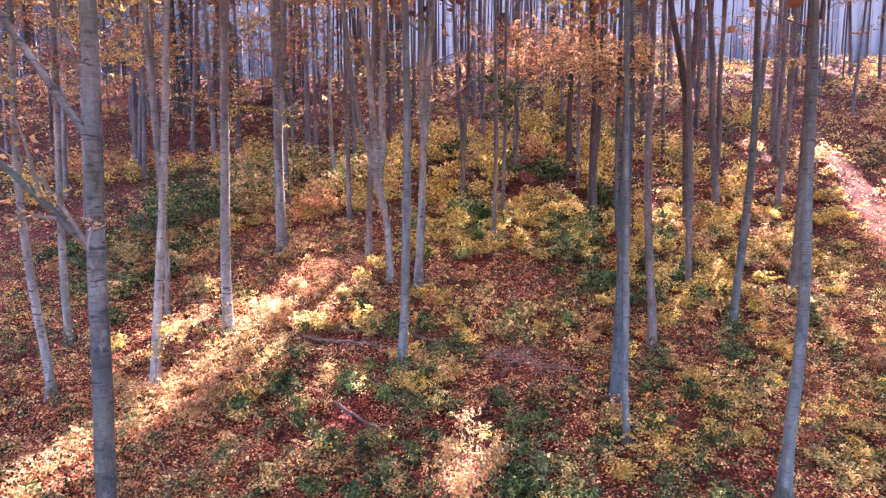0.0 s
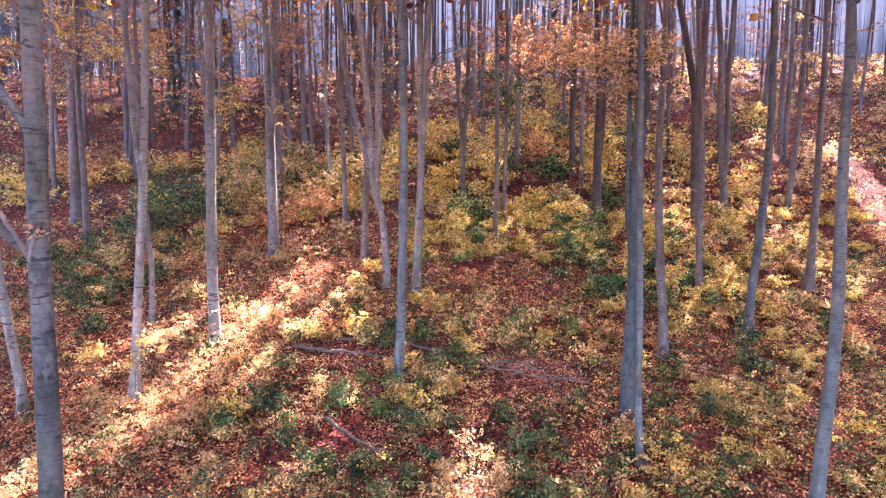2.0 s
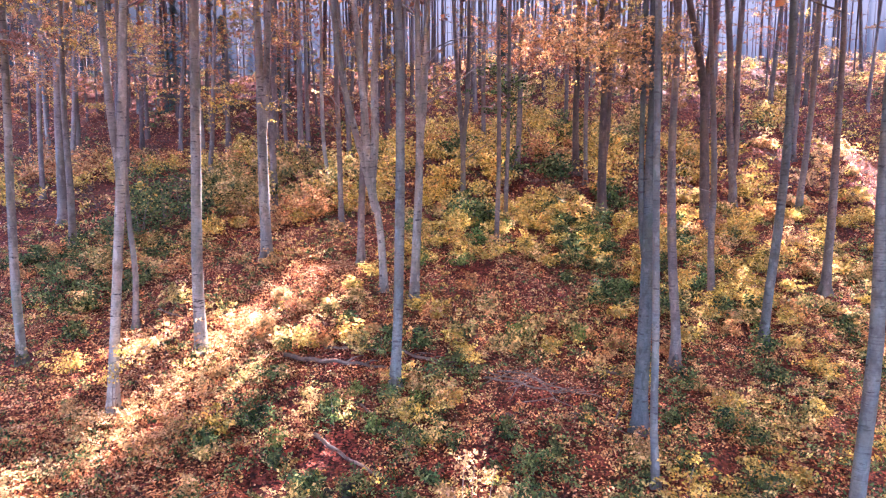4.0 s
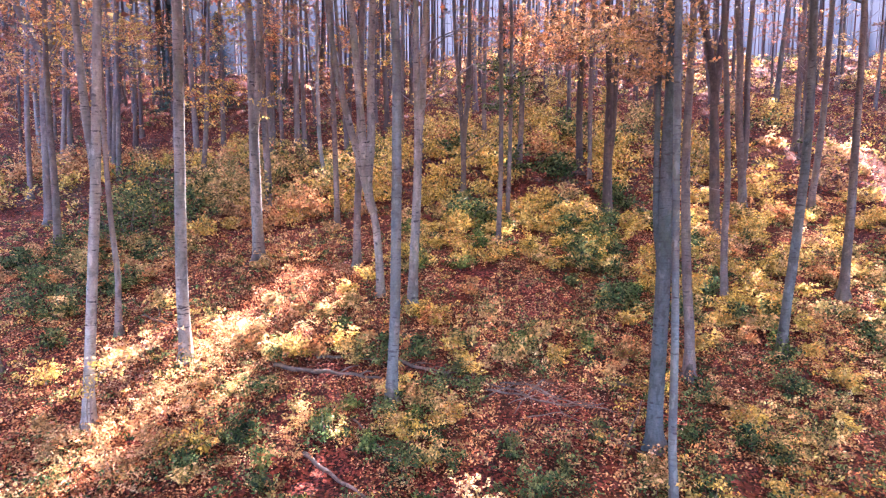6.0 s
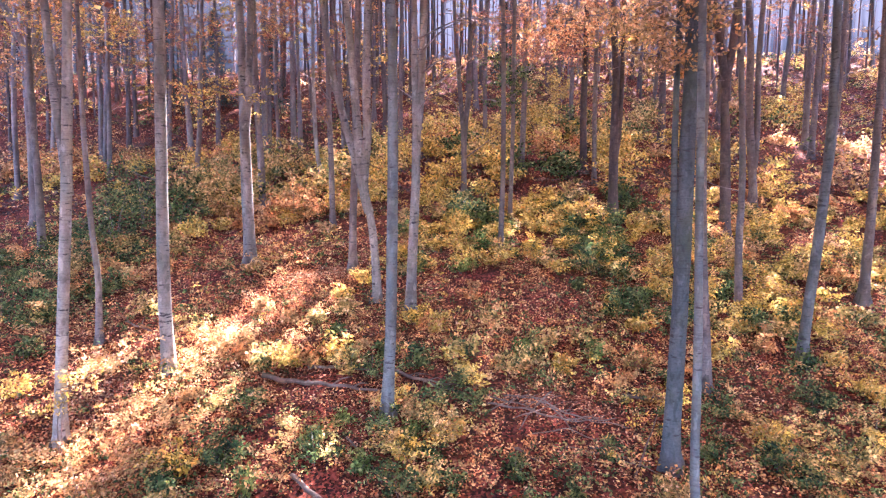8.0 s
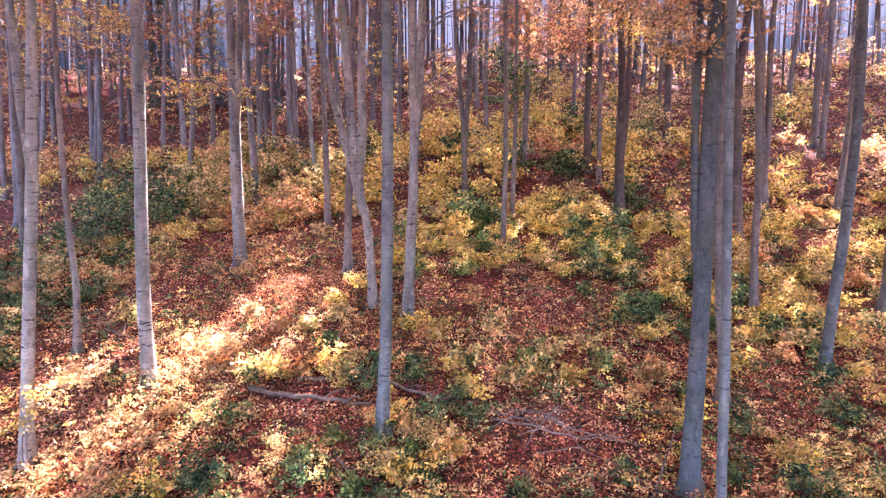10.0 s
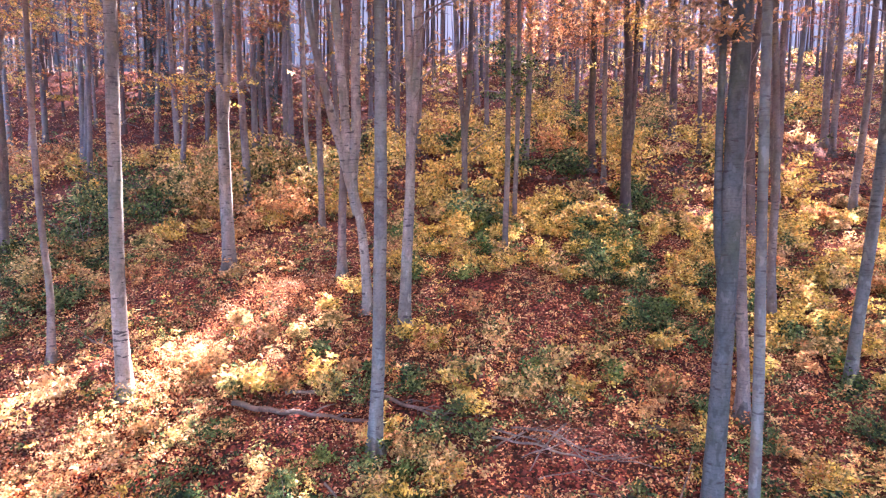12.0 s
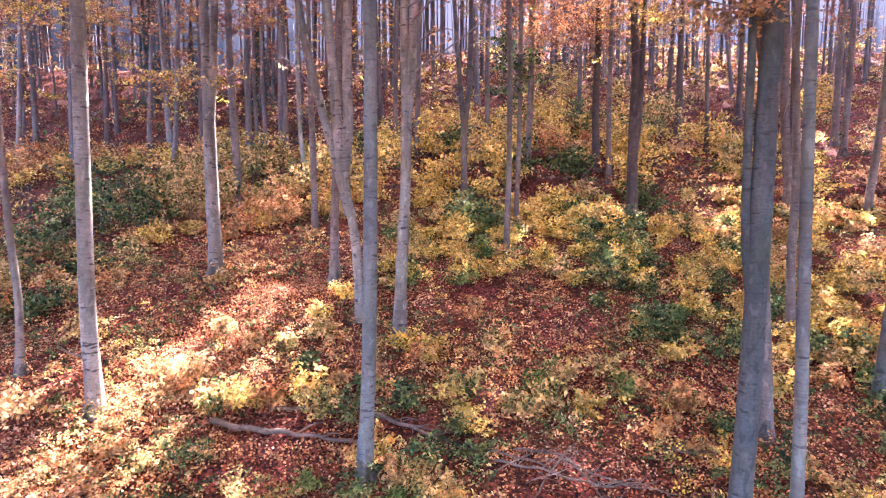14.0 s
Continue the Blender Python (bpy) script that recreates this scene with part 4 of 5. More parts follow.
shrubs(YELLOW, [(0.2, 29.22, 1.55), (-0.5, 27.07, 1.05), (1.64, 28.45, 1.01), (0.67, 24.19, 0.76), (-0.22, 23.09, 0.56), (3.15, 26.17, 0.83), (4.44, 24.87, 1.04), (4.16, 22.95, 0.87), (3.58, 21.35, 0.66), (4.3, 27.74, 0.98), (5.55, 26.55, 0.84), (6.16, 20.41, 0.7), (6.89, 22.03, 0.61), (-12.37, 38.61, 1.54), (-16.56, 35.85, 1.17), (-15.87, 37.06, 1.21), (-13.85, 36.85, 0.93), (9.06, 49.59, 1.82), (6.43, 41.49, 1.36), (11.98, 30.64, 1.2), (13.79, 28.59, 1.11), (10.98, 24.0, 0.83), (9.76, 25.38, 0.89), (13.66, 26.22, 0.92), (12.27, 23.11, 0.96), (13.69, 23.22, 0.97)])
shrubs(YELLOW, [(13.35, 21.62, 0.89), (-2.28, 20.48, 0.7), (-2.71, 19.52, 0.53), (4.04, 11.05, 1.01), (3.35, 10.27, 0.52), (-0.6, 13.44, 0.78), (0.07, 13.98, 0.69), (6.32, 14.37, 0.59), (9.28, 15.59, 0.77), (-4.47, 13.09, 0.86), (-3.45, 16.39, 0.8), (-2.36, 16.69, 0.82), (9.3, 15.86, 0.73), (11.02, 27.8, 0.98), (12.36, 25.46, 1.07), (9.12, 21.75, 0.75), (10.73, 21.41, 0.88), (10.98, 20.09, 0.82)])
shrubs(OLIVE, [(-9.39, 27.58, 1.56), (-9.02, 29.25, 1.45), (-11.74, 30.98, 1.33), (-0.4, 14.58, 0.85), (-0.83, 13.63, 0.86), (0.11, 14.12, 0.72), (-2.35, 15.1, 0.69), (-2.73, 14.2, 0.64), (-3.96, 16.17, 0.64), (-2.05, 16.17, 0.64), (0.52, 16.66, 0.66), (1.53, 16.25, 0.64), (2.46, 17.21, 0.69), (3.44, 17.29, 0.69), (6.26, 13.4, 0.76), (7.22, 14.21, 0.64), (5.69, 41.38, 2.11), (6.84, 52.56, 1.74), (5.36, 27.76, 0.98), (13.93, 34.55, 1.12), (11.51, 18.95, 0.77), (10.69, 18.88, 0.76), (1.3, 18.2, 0.73), (6.41, 14.53, 0.66), (7.38, 13.47, 0.68), (-4.61, 14.86, 0.77)])
shrubs(OLIVE, [(-7.84, 18.96, 0.77), (-9.47, 21.25, 0.87), (-11.52, 21.46, 0.88), (-3.24, 18.26, 0.55), (-2.4, 10.65, 1.07), (-1.67, 11.59, 0.77), (-3.08, 10.05, 0.84), (-0.85, 9.94, 0.75), (2.29, 10.13, 0.76), (5.08, 10.91, 0.73), (7.34, 10.21, 0.68), (7.18, 13.28, 0.66)])
shrubs(ORANGE, [(-5.79, 26.26, 1.47), (-4.95, 26.48, 1.12), (-6.44, 25.4, 1.07), (-4.19, 27.22, 0.96), (5.18, 33.87, 1.46), (6.84, 34.81, 1.13), (4.51, 16.32, 0.86), (3.81, 15.69, 0.72), (4.45, 15.39, 0.6), (3.81, 17.12, 0.57), (-1.24, 17.19, 0.51), (-0.3, 17.98, 0.54), (-1.92, 17.16, 0.57), (0.77, 19.44, 0.66), (-22.97, 36.56, 1.46), (-23.45, 35.44, 1.28), (-20.9, 36.3, 1.45), (-18.3, 35.05, 1.01), (-19.46, 39.58, 1.15), (-0.08, 37.07, 1.47), (-1.6, 35.33, 1.02), (-5.31, 17.46, 0.58), (-4.51, 16.69, 0.55), (5.91, 14.92, 0.58)])
shrubs(PALE, [(-5.41, 17.16, 0.68), (-5.26, 14.26, 0.73), (-5.25, 13.14, 0.83), (-7.59, 16.28, 0.64), (-4.66, 17.16, 0.63), (-3.99, 18.28, 0.55), (-5.81, 12.4, 0.85), (-6.88, 12.76, 0.72), (-4.77, 18.94, 0.51), (-5.79, 21.54, 0.59), (19.04, 37.08, 1.07), (11.34, 34.8, 0.75), (21.77, 34.68, 1.37), (20.99, 32.28, 0.92), (-7.78, 13.63, 0.52), (-5.2, 15.16, 0.59), (0.35, 9.75, 0.82), (1.05, 10.97, 0.55), (0.06, 11.0, 0.46)])
shrubs(YELLOW, [(-0.72, 18.1, 0.4)])
shrubs(GREEN, [(1.5, 10.7, 0.7), (1.9, 10.2, 0.75), (1.3, 9.9, 0.6), (-1.1, 10.3, 0.6), (-0.6, 10.9, 0.55), (-1.5, 9.6, 0.6), (2.4, 9.7, 0.6), (-2.2, 11.3, 0.6), (-3.0, 12.0, 0.6)])
low_thicket(84, -1.5, 6.0, 21.0, 27.5, 0.28, 0.65, [YELLOW, GREEN, OLIVE, YELLOW, YELLOW, FRESH])
low_thicket(74, 4.5, 10.0, 18.0, 25.5, 0.28, 0.62, [GREEN, GREEN, YELLOW, OLIVE, YELLOW])
low_thicket(80, 9.0, 20.0, 18.0, 29.0, 0.28, 0.62, [YELLOW, PALE, OLIVE, YELLOW, ORANGE])
low_thicket(40, -15.0, -8.0, 18.0, 25.0, 0.28, 0.6, [OLIVE, GREEN, GREEN, ORANGE])
low_thicket(34, -9.0, -2.5, 24.5, 30.0, 0.3, 0.65, [YELLOW, PALE, YELLOW, ORANGE])
plant_thickets()
thicket_of(26, -4.0, 5.0, 14.0, 19.5, 0.35, 0.8, [OLIVE, YELLOW, GREEN, ORANGE])
thicket_of(18, -4.0, 5.0, 9.5, 14.0, 0.4, 0.8, [GREEN, GREEN, OLIVE])
thicket_of(42, 4.5, 12.5, 10.0, 18.5, 0.35, 0.9, [OLIVE, YELLOW, ORANGE, GREEN])
thicket_of(8, -11.0, -3.0, 10.0, 16.0, 0.4, 0.8, [PALE, YELLOW, OLIVE])
far_bushes(9, -26.0, -8.0, 28.0, 37.0, YELLOW, "yellow bushes on the shaded slope between the trunks")
far_bushes(22, -11.0, -4.0, 27.5, 34.0, OLIVE, "olive and yellow bushes on the slope behind the trunks")
far_bushes(10, -26.0, -9.0, 27.0, 38.0, ORANGE, "rust-orange bushes on the far slope")
far_bushes(40, -6.0, 16.0, 28.0, 42.0, YELLOW, "yellow bushes between the trunks up the slope")
far_bushes(20, -4.0, 14.0, 30.0, 44.0, OLIVE, "olive bushes between the trunks up the slope")
far_bushes(11, 12.0, 36.0, 29.0, 50.0, YELLOW, "yellow sunlit bushes up the slope")
far_bushes(9, 12.0, 36.0, 29.0, 50.0, PALE, "pale sunlit bushes up the slope")

shrubs(FRESH, [(1.02, 26.17, 0.9), (1.34, 24.85, 0.7), (5.03, 23.19, 0.7), (7.5, 28.39, 0.8), (3.6, 16.93, 0.5), (-1.94, 14.47, 0.5), (-0.63, 14.12, 0.6), (3.09, 14.49, 0.5), (8.79, 17.67, 0.5), (2.01, 17.02, 0.5), (5.64, 19.7, 0.6), (-3.21, 12.65, 0.5), (-2.32, 13.82, 0.6), (4.58, 16.54, 0.5), (-1.38, 13.08, 0.6)])


def sapling(foot, tip, wide, count, material, size, label="pale yellow young beech catching the sun beside a trunk"):
    """A young tree: one thin bent stem and a flat spray of leaves towards its tip."""
    z = float(land(foot[0], foot[1]))
    thing = tagged(new("sapling"), label, "sapling")
    thing.location = (foot[0], foot[1], z)
    end = np.array([tip[0] - foot[0], tip[1] - foot[1], tip[2] - z])
    path = curve_through([(0, 0, -0.05), end * [0.15, 0.15, 0.6], end], 0.12)
    part("stem", limb_mesh("stem", [tube(path, 0.014 * np.linspace(1, 0.3, len(path)), 6)]), TWIG, thing)
    k = count // 8
    mids = path[len(path) // 2] + (end - path[len(path) // 2]) * rng.uniform(0, 1.1, (k, 1)) + rng.normal(size=(k, 3)) * [wide, wide, wide * 0.3]
    way = end * [1, 1, 0.2] + rng.normal(size=(k, 3)) * [0.5, 0.5, 0.1]
    at, face, ahead = fans(mids, way, size * 3.2, size, 8)
    part("foliage", mesh_of("foliage", *leaves(at, size, face=face, ahead=ahead)), material, thing)


sapling((-6.75, 13.5), (-5.6, 13.55, 2.15), 0.24, 420, PALE, 0.075)
sapling((-6.75, 13.45), (-6.3, 13.5, 1.85), 0.2, 240, YELLOW, 0.075)
for foot, tip, wide in (((0.3, 9.9), (0.15, 9.95, 0.75), 0.16), ((0.45, 10.1), (0.5, 10.2, 0.95), 0.17), ((0.05, 9.75), (-0.1, 9.7, 0.45), 0.18), ((0.75, 10.5), (0.85, 10.6, 0.7), 0.17), ((0.6, 9.8), (0.72, 9.75, 0.5), 0.2), ((0.95, 10.2), (1.05, 10.15, 0.5), 0.16), ((0.35, 10.9), (0.4, 11.1, 0.75), 0.14)):
    sapling(foot, tip, wide * 0.8, 130, PALE, 0.062, "cream-leaved young beech shoot catching the sun")



# ---- dead wood on the floor ----
def dead_branch(points, r, label, side=0, name="fallen_branch", wood=DEADWOOD):
    """A fallen branch along points (x, y, lift above the floor), with stubs and side twigs."""
    path = curve_through([(x, y, float(land(x, y)) + lift) for x, y, lift in points], 0.12)
    path[:, 2] += 0.02 * np.sin(np.arange(len(path)) * 1.3)
    thing = tagged(new(name), label, "dead wood", "dead wood on the floor")
    thing.location = path[0]
    rel = path - path[0]
    part("bough", limb_mesh("bough", [tube(rel, r * np.linspace(1, 0.45, len(rel)), 9, 0.07, 0, r * 99)]), wood, thing)
    for q in range(side):
        a = rel[int(len(rel) * (q + 1.0) / (side + 1.3))]
        d = rel[-1] / np.linalg.norm(rel[-1])
        b = a + d * rng.uniform(0.2, 0.5) + np.array([-d[1], d[0], 0]) * rng.uniform(-0.5, 0.5) + [0, 0, rng.uniform(0.02, 0.25)]
        tp = curve_through([a, (a + b) / 2 + [0, 0, 0.05], b], 0.1)
        part("twig", limb_mesh("twig", [tube(tp, r * 0.4 * np.linspace(1, 0.3, len(tp)), 6, 0.05)]), wood, thing)


dead_branch([(-3.86, 15.88, 0.14), (-3.27, 15.73, 0.09), (-2.55, 15.57, 0.06), (-1.96, 15.46, 0.05), (-1.2, 15.43, 0.03)], 0.062, "weathered grey fallen bough with broken stubs", 4, "fallen_bough")
dead_branch([(-1.09, 16.04, 0.15), (-0.38, 15.76, 0.10), (0.35, 15.40, 0.05)], 0.042, "weathered grey fallen branch in the litter", 3)
dead_branch([(-2.48, 12.84, 0.12), (-1.76, 12.21, 0.10), (-1.05, 11.65, 0.06)], 0.045, "pale straight fallen pole on red leaves", 1)
dead_branch([(-1.68, 13.57, 0.25), (-1.31, 13.25, 0.14), (-0.98, 12.86, 0.04)], 0.02, "thin bent dead branch in the seedlings", 2)
dead_branch([(-4.75, 9.6, 0.06), (-4.96, 10.3, 0.22)], 0.045, "short broken pale branch on the floor", 1)
dead_branch([(-4.9, 10.4, 0.05), (-4.1, 10.9, 0.12), (-3.6, 11.3, 0.05)], 0.02, "thin dead stick in the low plants", 2)
for pts, r in (
    ([(0.95, 14.95, 0.08), (1.67, 14.70, 0.16), (2.45, 14.50, 0.18), (3.45, 14.68, 0.10)], 0.045),
    ([(1.30, 15.25, 0.05), (2.05, 14.95, 0.22), (2.55, 14.30, 0.06)], 0.03),
    ([(2.25, 15.10, 0.34), (1.85, 14.74, 0.16), (1.50, 14.30, 0.05)], 0.035),
    ([(1.0, 14.75, 0.06), (1.75, 15.05, 0.18), (2.54, 14.66, 0.14), (3.25, 14.76, 0.08)], 0.025),
    ([(2.0, 14.85, 0.24), (2.7, 14.62, 0.20), (3.7, 14.45, 0.06)], 0.03),
    ([(1.6, 14.1, 0.05), (2.4, 14.2, 0.14), (3.1, 13.9, 0.05)], 0.02),
    ([(2.3, 13.8, 0.05), (3.0, 13.5, 0.1), (3.9, 13.2, 0.05)], 0.022),
    ([(1.4, 14.5, 0.1), (2.0, 14.55, 0.3), (2.6, 14.9, 0.12)], 0.018),
):
    dead_branch(pts, r * 0.55, "bleached dead branch in a heap of brushwood", 5, wood=BLEACHED)
dead_branch([(3.3, 13.02, 0.05), (3.7, 13.6, 0.3), (4.03, 14.05, 0.5)], 0.02, "thin dead stick leaning against a trunk", 0)
dead_branch([(-7.3, 18.0, 0.05), (-7.7, 18.1, 0.15), (-8.25, 18.5, 0.06)], 0.03, "thin fallen branch in the dark litter", 2)

# old stumps
def tree_stump(x, y, r, tall, seed):
    """A low rotten stump: a ragged flared body and a sunken, broken top."""
    stump = tagged(new("tree_stump"), "low dark rotten tree stump in red litter", "stump", "old stumps")
    stump.location = (x, y, float(land(x, y)))
    rise = np.array([[0, 0, -0.1], [0, 0, 0.1 * tall], [0.01, 0, 0.55 * tall], [0.02, 0.01, tall]])
    part("stump_body", limb_mesh("stump_body", [tube(rise, r * np.array([1.0, 0.86, 0.78, 0.64]), 14, 0.14, 0.5, seed)]), ROTTEN, stump)
    for q in range(4):
        ang = seed + q * 1.6
        foot = np.array([math.cos(ang), math.sin(ang), 0]) * r * 0.5 + [0, 0, tall * 0.75]
        part("splinter", limb_mesh("splinter", [tube([foot, foot * [1.1, 1.1, 1.25], foot * [1.15, 1.15, 1.5]], [r * 0.22, r * 0.15, r * 0.03], 5)]), ROTTEN, stump)


tree_stump(-7.48, 10.92, 0.14, 0.17, 3)
tree_stump(-1.59, 11.35, 0.13, 0.15, 5)
tree_stump(-1.94, 11.3, 0.1, 0.12, 8)

far_bushes(10, -6.0, 12.0, 29.0, 42.0, GREEN, "dark green bushes between the trunks up the slope")


# ---- the stand further up the slope and round about ----
placed = [(o.location.x, o.location.y) for o in scene.objects if o.name.startswith("beech_tree")]
pick = random.Random(5)
trunks = []
for v in range(7):
    hh = 17 + v
    bend = pick.uniform(-0.5, 0.5)
    pp = curve_through([(0, 0, -0.4), (0, 0, 0), (bend * 0.3, 0.1, hh * 0.25), (bend, 0, hh * 0.6), (bend * 1.6, -0.2, hh)], 1.1)
    trunks.append((limb_mesh("trunk", [tube(pp, (0.10 + 0.016 * v) * np.linspace(1.06, 0.25, len(pp)), 9, 0.04, 0.6, v)]), hh))
tries = 0
stand = 0
while stand < 246 and tries < 20000:
    tries += 1
    zone = pick.random()
    if zone < 0.5:
        y = pick.uniform(33, 75)
        x = pick.uniform(-0.95 * y - 4, 0.95 * y + 10)
    else:
        # unseen trees beside and behind, added to shade the near floor
        y = pick.uniform(-28, 33)
        x = pick.choice((-1, 1)) * pick.uniform(0.85 * max(y, 0) + (6 if y > -6 else 0), 0.85 * max(y, 0) + 26)
    if any((x - a) ** 2 + (y - b) ** 2 < 2.6 ** 2 for a, b in placed):
        continue
    low = np.array([[x, y, float(land(x, y)) + h] for h in np.linspace(1, 12, 12)])
    if in_lane(low).any() or x * x + y * y < 49:
        continue
    placed.append((x, y))
    stand += 1
    me, hh = trunks[stand % 7]
    foot = float(land(x, y))
    tree = tagged(new("beech_tree"), "slim grey-brown tree in the dense stand, up the slope and unseen round about", "tree", "beech wood trees")
    tree.location = (x, y, foot)
    if not me.materials:
        me.materials.append(MID)
    ob = part("trunk", me, MID, tree)
    ob.rotation_euler = (pick.uniform(-0.03, 0.03), pick.uniform(-0.04, 0.04), pick.uniform(0, 6.28))
    if stand % 3:
        ob.material_slots[0].link = "OBJECT"
        ob.material_slots[0].material = BEECH if stand % 6 == 1 and y < 42 else ROUGH
    part("crown", crown_mesh(x, y, foot, hh, 2.6, 46), CROWNS[stand % 4], tree, ["yellow autumn leaves", "rust-brown autumn leaves", "orange autumn leaves", "olive autumn leaves"][stand % 4])
    if y < 62:
        for q in range(6 if x < 0 and 33 < y < 50 else 5 if stand % 2 else 2):
            h, ang = pick.uniform(3.0, 11), pick.uniform(0, 6.28)
            leafy_branch(tree, (0, 0, h), (1.3 * math.cos(ang), 1.3 * math.sin(ang), h + 0.5), 1.1, 104, (ORANGE, RUST, ORANGE, YELLOW)[stand % 4], 0.19)

# ---- floor cover: fallen leaves and seedlings ----
def scatter(n, y0, y1, side=0.86, power=1.0):
    """Random places in the widening field that the camera looks over."""
    y = y0 + (y1 - y0) * rng.uniform(0, 1, n) ** power
    x = rng.uniform(-1, 1, n) * (side * y + 2)
    return x, y


def patchy(x, y, f, p):
    return 0.5 + 0.25 * (np.sin(f * x + p) + np.sin(f * 0.83 * y - 1.7 * p) + np.sin(f * 0.61 * (x + y) + 2.1 * p) + np.sin(f * 1.37 * (x - 0.7 * y) + p * p)) / 1.4


for n, y0, y1, size in ((350000, 6, 25, 0.06), (64000, 25, 60, 0.13), (12000, 60, 98, 0.28)):
    x, y = scatter(n, y0, y1)
    keep = patchy(x, y, 1.7, 3.3) + 0.6 * patchy(x, y, 4.3, 1.1) > rng.uniform(0.22, 0.97, n)
    keep &= rng.uniform(0, 2.6, n) < y - 5.8
    keep &= ~((y < 15) & (x > -0.32 * y) & (rng.uniform(size=n) < 0.5))
    x, y = x[keep], y[keep]
    at = np.stack([x, y, land(x, y) + rng.uniform(0.005, 0.05, len(x))], -1)
    fallen = new("fallen_leaves", mesh_of("fallen_leaves", *leaves(at, size, 0.68, 0.7)))
    fallen.data.materials.append(FALLEN)
    tagged(fallen, "red-brown fallen beech leaves covering the forest floor", "leaf litter", kind="stuff")


def seedlings(n, y0, y1, per, tall, size, material, f, p, bar, label):
    """Low leafy sprays standing in patches."""
    x, y = scatter(n, y0, y1)
    keep = (patchy(x, y, f, p) > bar + rng.uniform(-0.12, 0.12, n)) & (rng.uniform(0, 2.6, n) < y - 5.8)
    x, y = x[keep], y[keep]
    keep = ~on_path(x, y, 0.7) & ~((y > 31) & (x < -0.1 * y) & (material in (ORANGE, YELLOW)) & (rng.uniform(size=len(x)) < 0.7))
    x, y = x[keep], y[keep]
    m = len(x)
    h = tall * rng.uniform(0.5, 1.3, m)
    k = max(3, per // 6)
    ang = rng.uniform(0, 2 * np.pi, (m, k))
    way = np.stack([np.cos(ang), np.sin(ang), np.full((m, k), -0.1)], -1)
    mids = np.stack([x, y, land(x, y)], -1)[:, None] + way * (h[:, None, None] * rng.uniform(0.15, 0.75, (m, k, 1)))
    mids[..., 2] = (land(x, y)[:, None] + h[:, None] * rng.uniform(0.35, 1.1, (m, k)))
    at, face, ahead = fans(mids.reshape(-1, 3), way.reshape(-1, 3), size * 2.8, size, 6)
    ob = new("seedlings", mesh_of("seedlings", *leaves(at, size, face=face, ahead=ahead)))
    ob.data.materials.append(material)
    return tagged(ob, label, "undergrowth", kind="stuff")


seedlings(2500, 6, 27, 24, 0.36, 0.066, OLIVE, 1.9, 1.0, 0.57, "olive-green seedlings standing in patches on the floor")
seedlings(1250, 11, 27, 30, 0.40, 0.068, YELLOW, 1.3, 2.6, 0.58, "yellow beech seedlings standing in patches on the floor")
seedlings(4200, 6, 27, 24, 0.32, 0.070, GREEN, 2.1, 4.0, 0.48, "dark green low plants on the forest floor")
seedlings(2600, 12, 27, 24, 0.40, 0.066, ORANGE, 1.6, 5.2, 0.47, "orange-brown seedlings on the forest floor")
seedlings(800, 11, 23, 18, 0.2, 0.06, ORANGE, 2.9, 0.4, 0.4, "small orange-brown seedlings in the litter")
seedlings(1500, 6, 23, 18, 0.22, 0.06, OLIVE, 3.1, 1.9, 0.5, "small olive seedlings in the litter")
seedlings(900, 12, 23, 18, 0.2, 0.06, PALE, 2.7, 3.3, 0.57, "small cream-coloured seedlings in the litter")
seedlings(2600, 6, 23, 18, 0.2, 0.066, GREEN, 2.6, 4.9, 0.45, "small dark green seedlings in the litter")
seedlings(450, 12, 27, 24, 0.4, 0.072, PALE, 1.3, 6.4, 0.56, "pale yellow seedlings on the forest floor")
seedlings(1100, 27, 62, 24, 0.8, 0.16, OLIVE, 0.5, 1.4, 0.5, "olive undergrowth up the slope")
seedlings(1100, 27, 62, 24, 0.8, 0.16, YELLOW, 0.45, 3.0, 0.52, "yellow undergrowth up the slope")
seedlings(800, 27, 56, 24, 0.7, 0.18, ORANGE, 0.4, 4.4, 0.5, "orange-brown undergrowth up the slope")
# dull brown plants whose dark colours also stand in for deep forest shade
seedlings(3800, 28, 78, 18, 0.5, 0.17, DULL, 0.7, 2.2, 0.38, "dull brown undergrowth, darkened in colour for the shaded slope")
seedlings(700, 55, 80, 24, 1.1, 0.26, ORANGE, 0.5, 0.6, 0.4, "orange-brown undergrowth below the crest")
seedlings(600, 55, 80, 24, 1.1, 0.26, YELLOW, 0.5, 3.6, 0.42, "yellow undergrowth below the crest")
seedlings(700, 30, 85, 24, 0.9, 0.2, GREEN, 0.4, 5.6, 0.56, "dark green undergrowth up the slope")

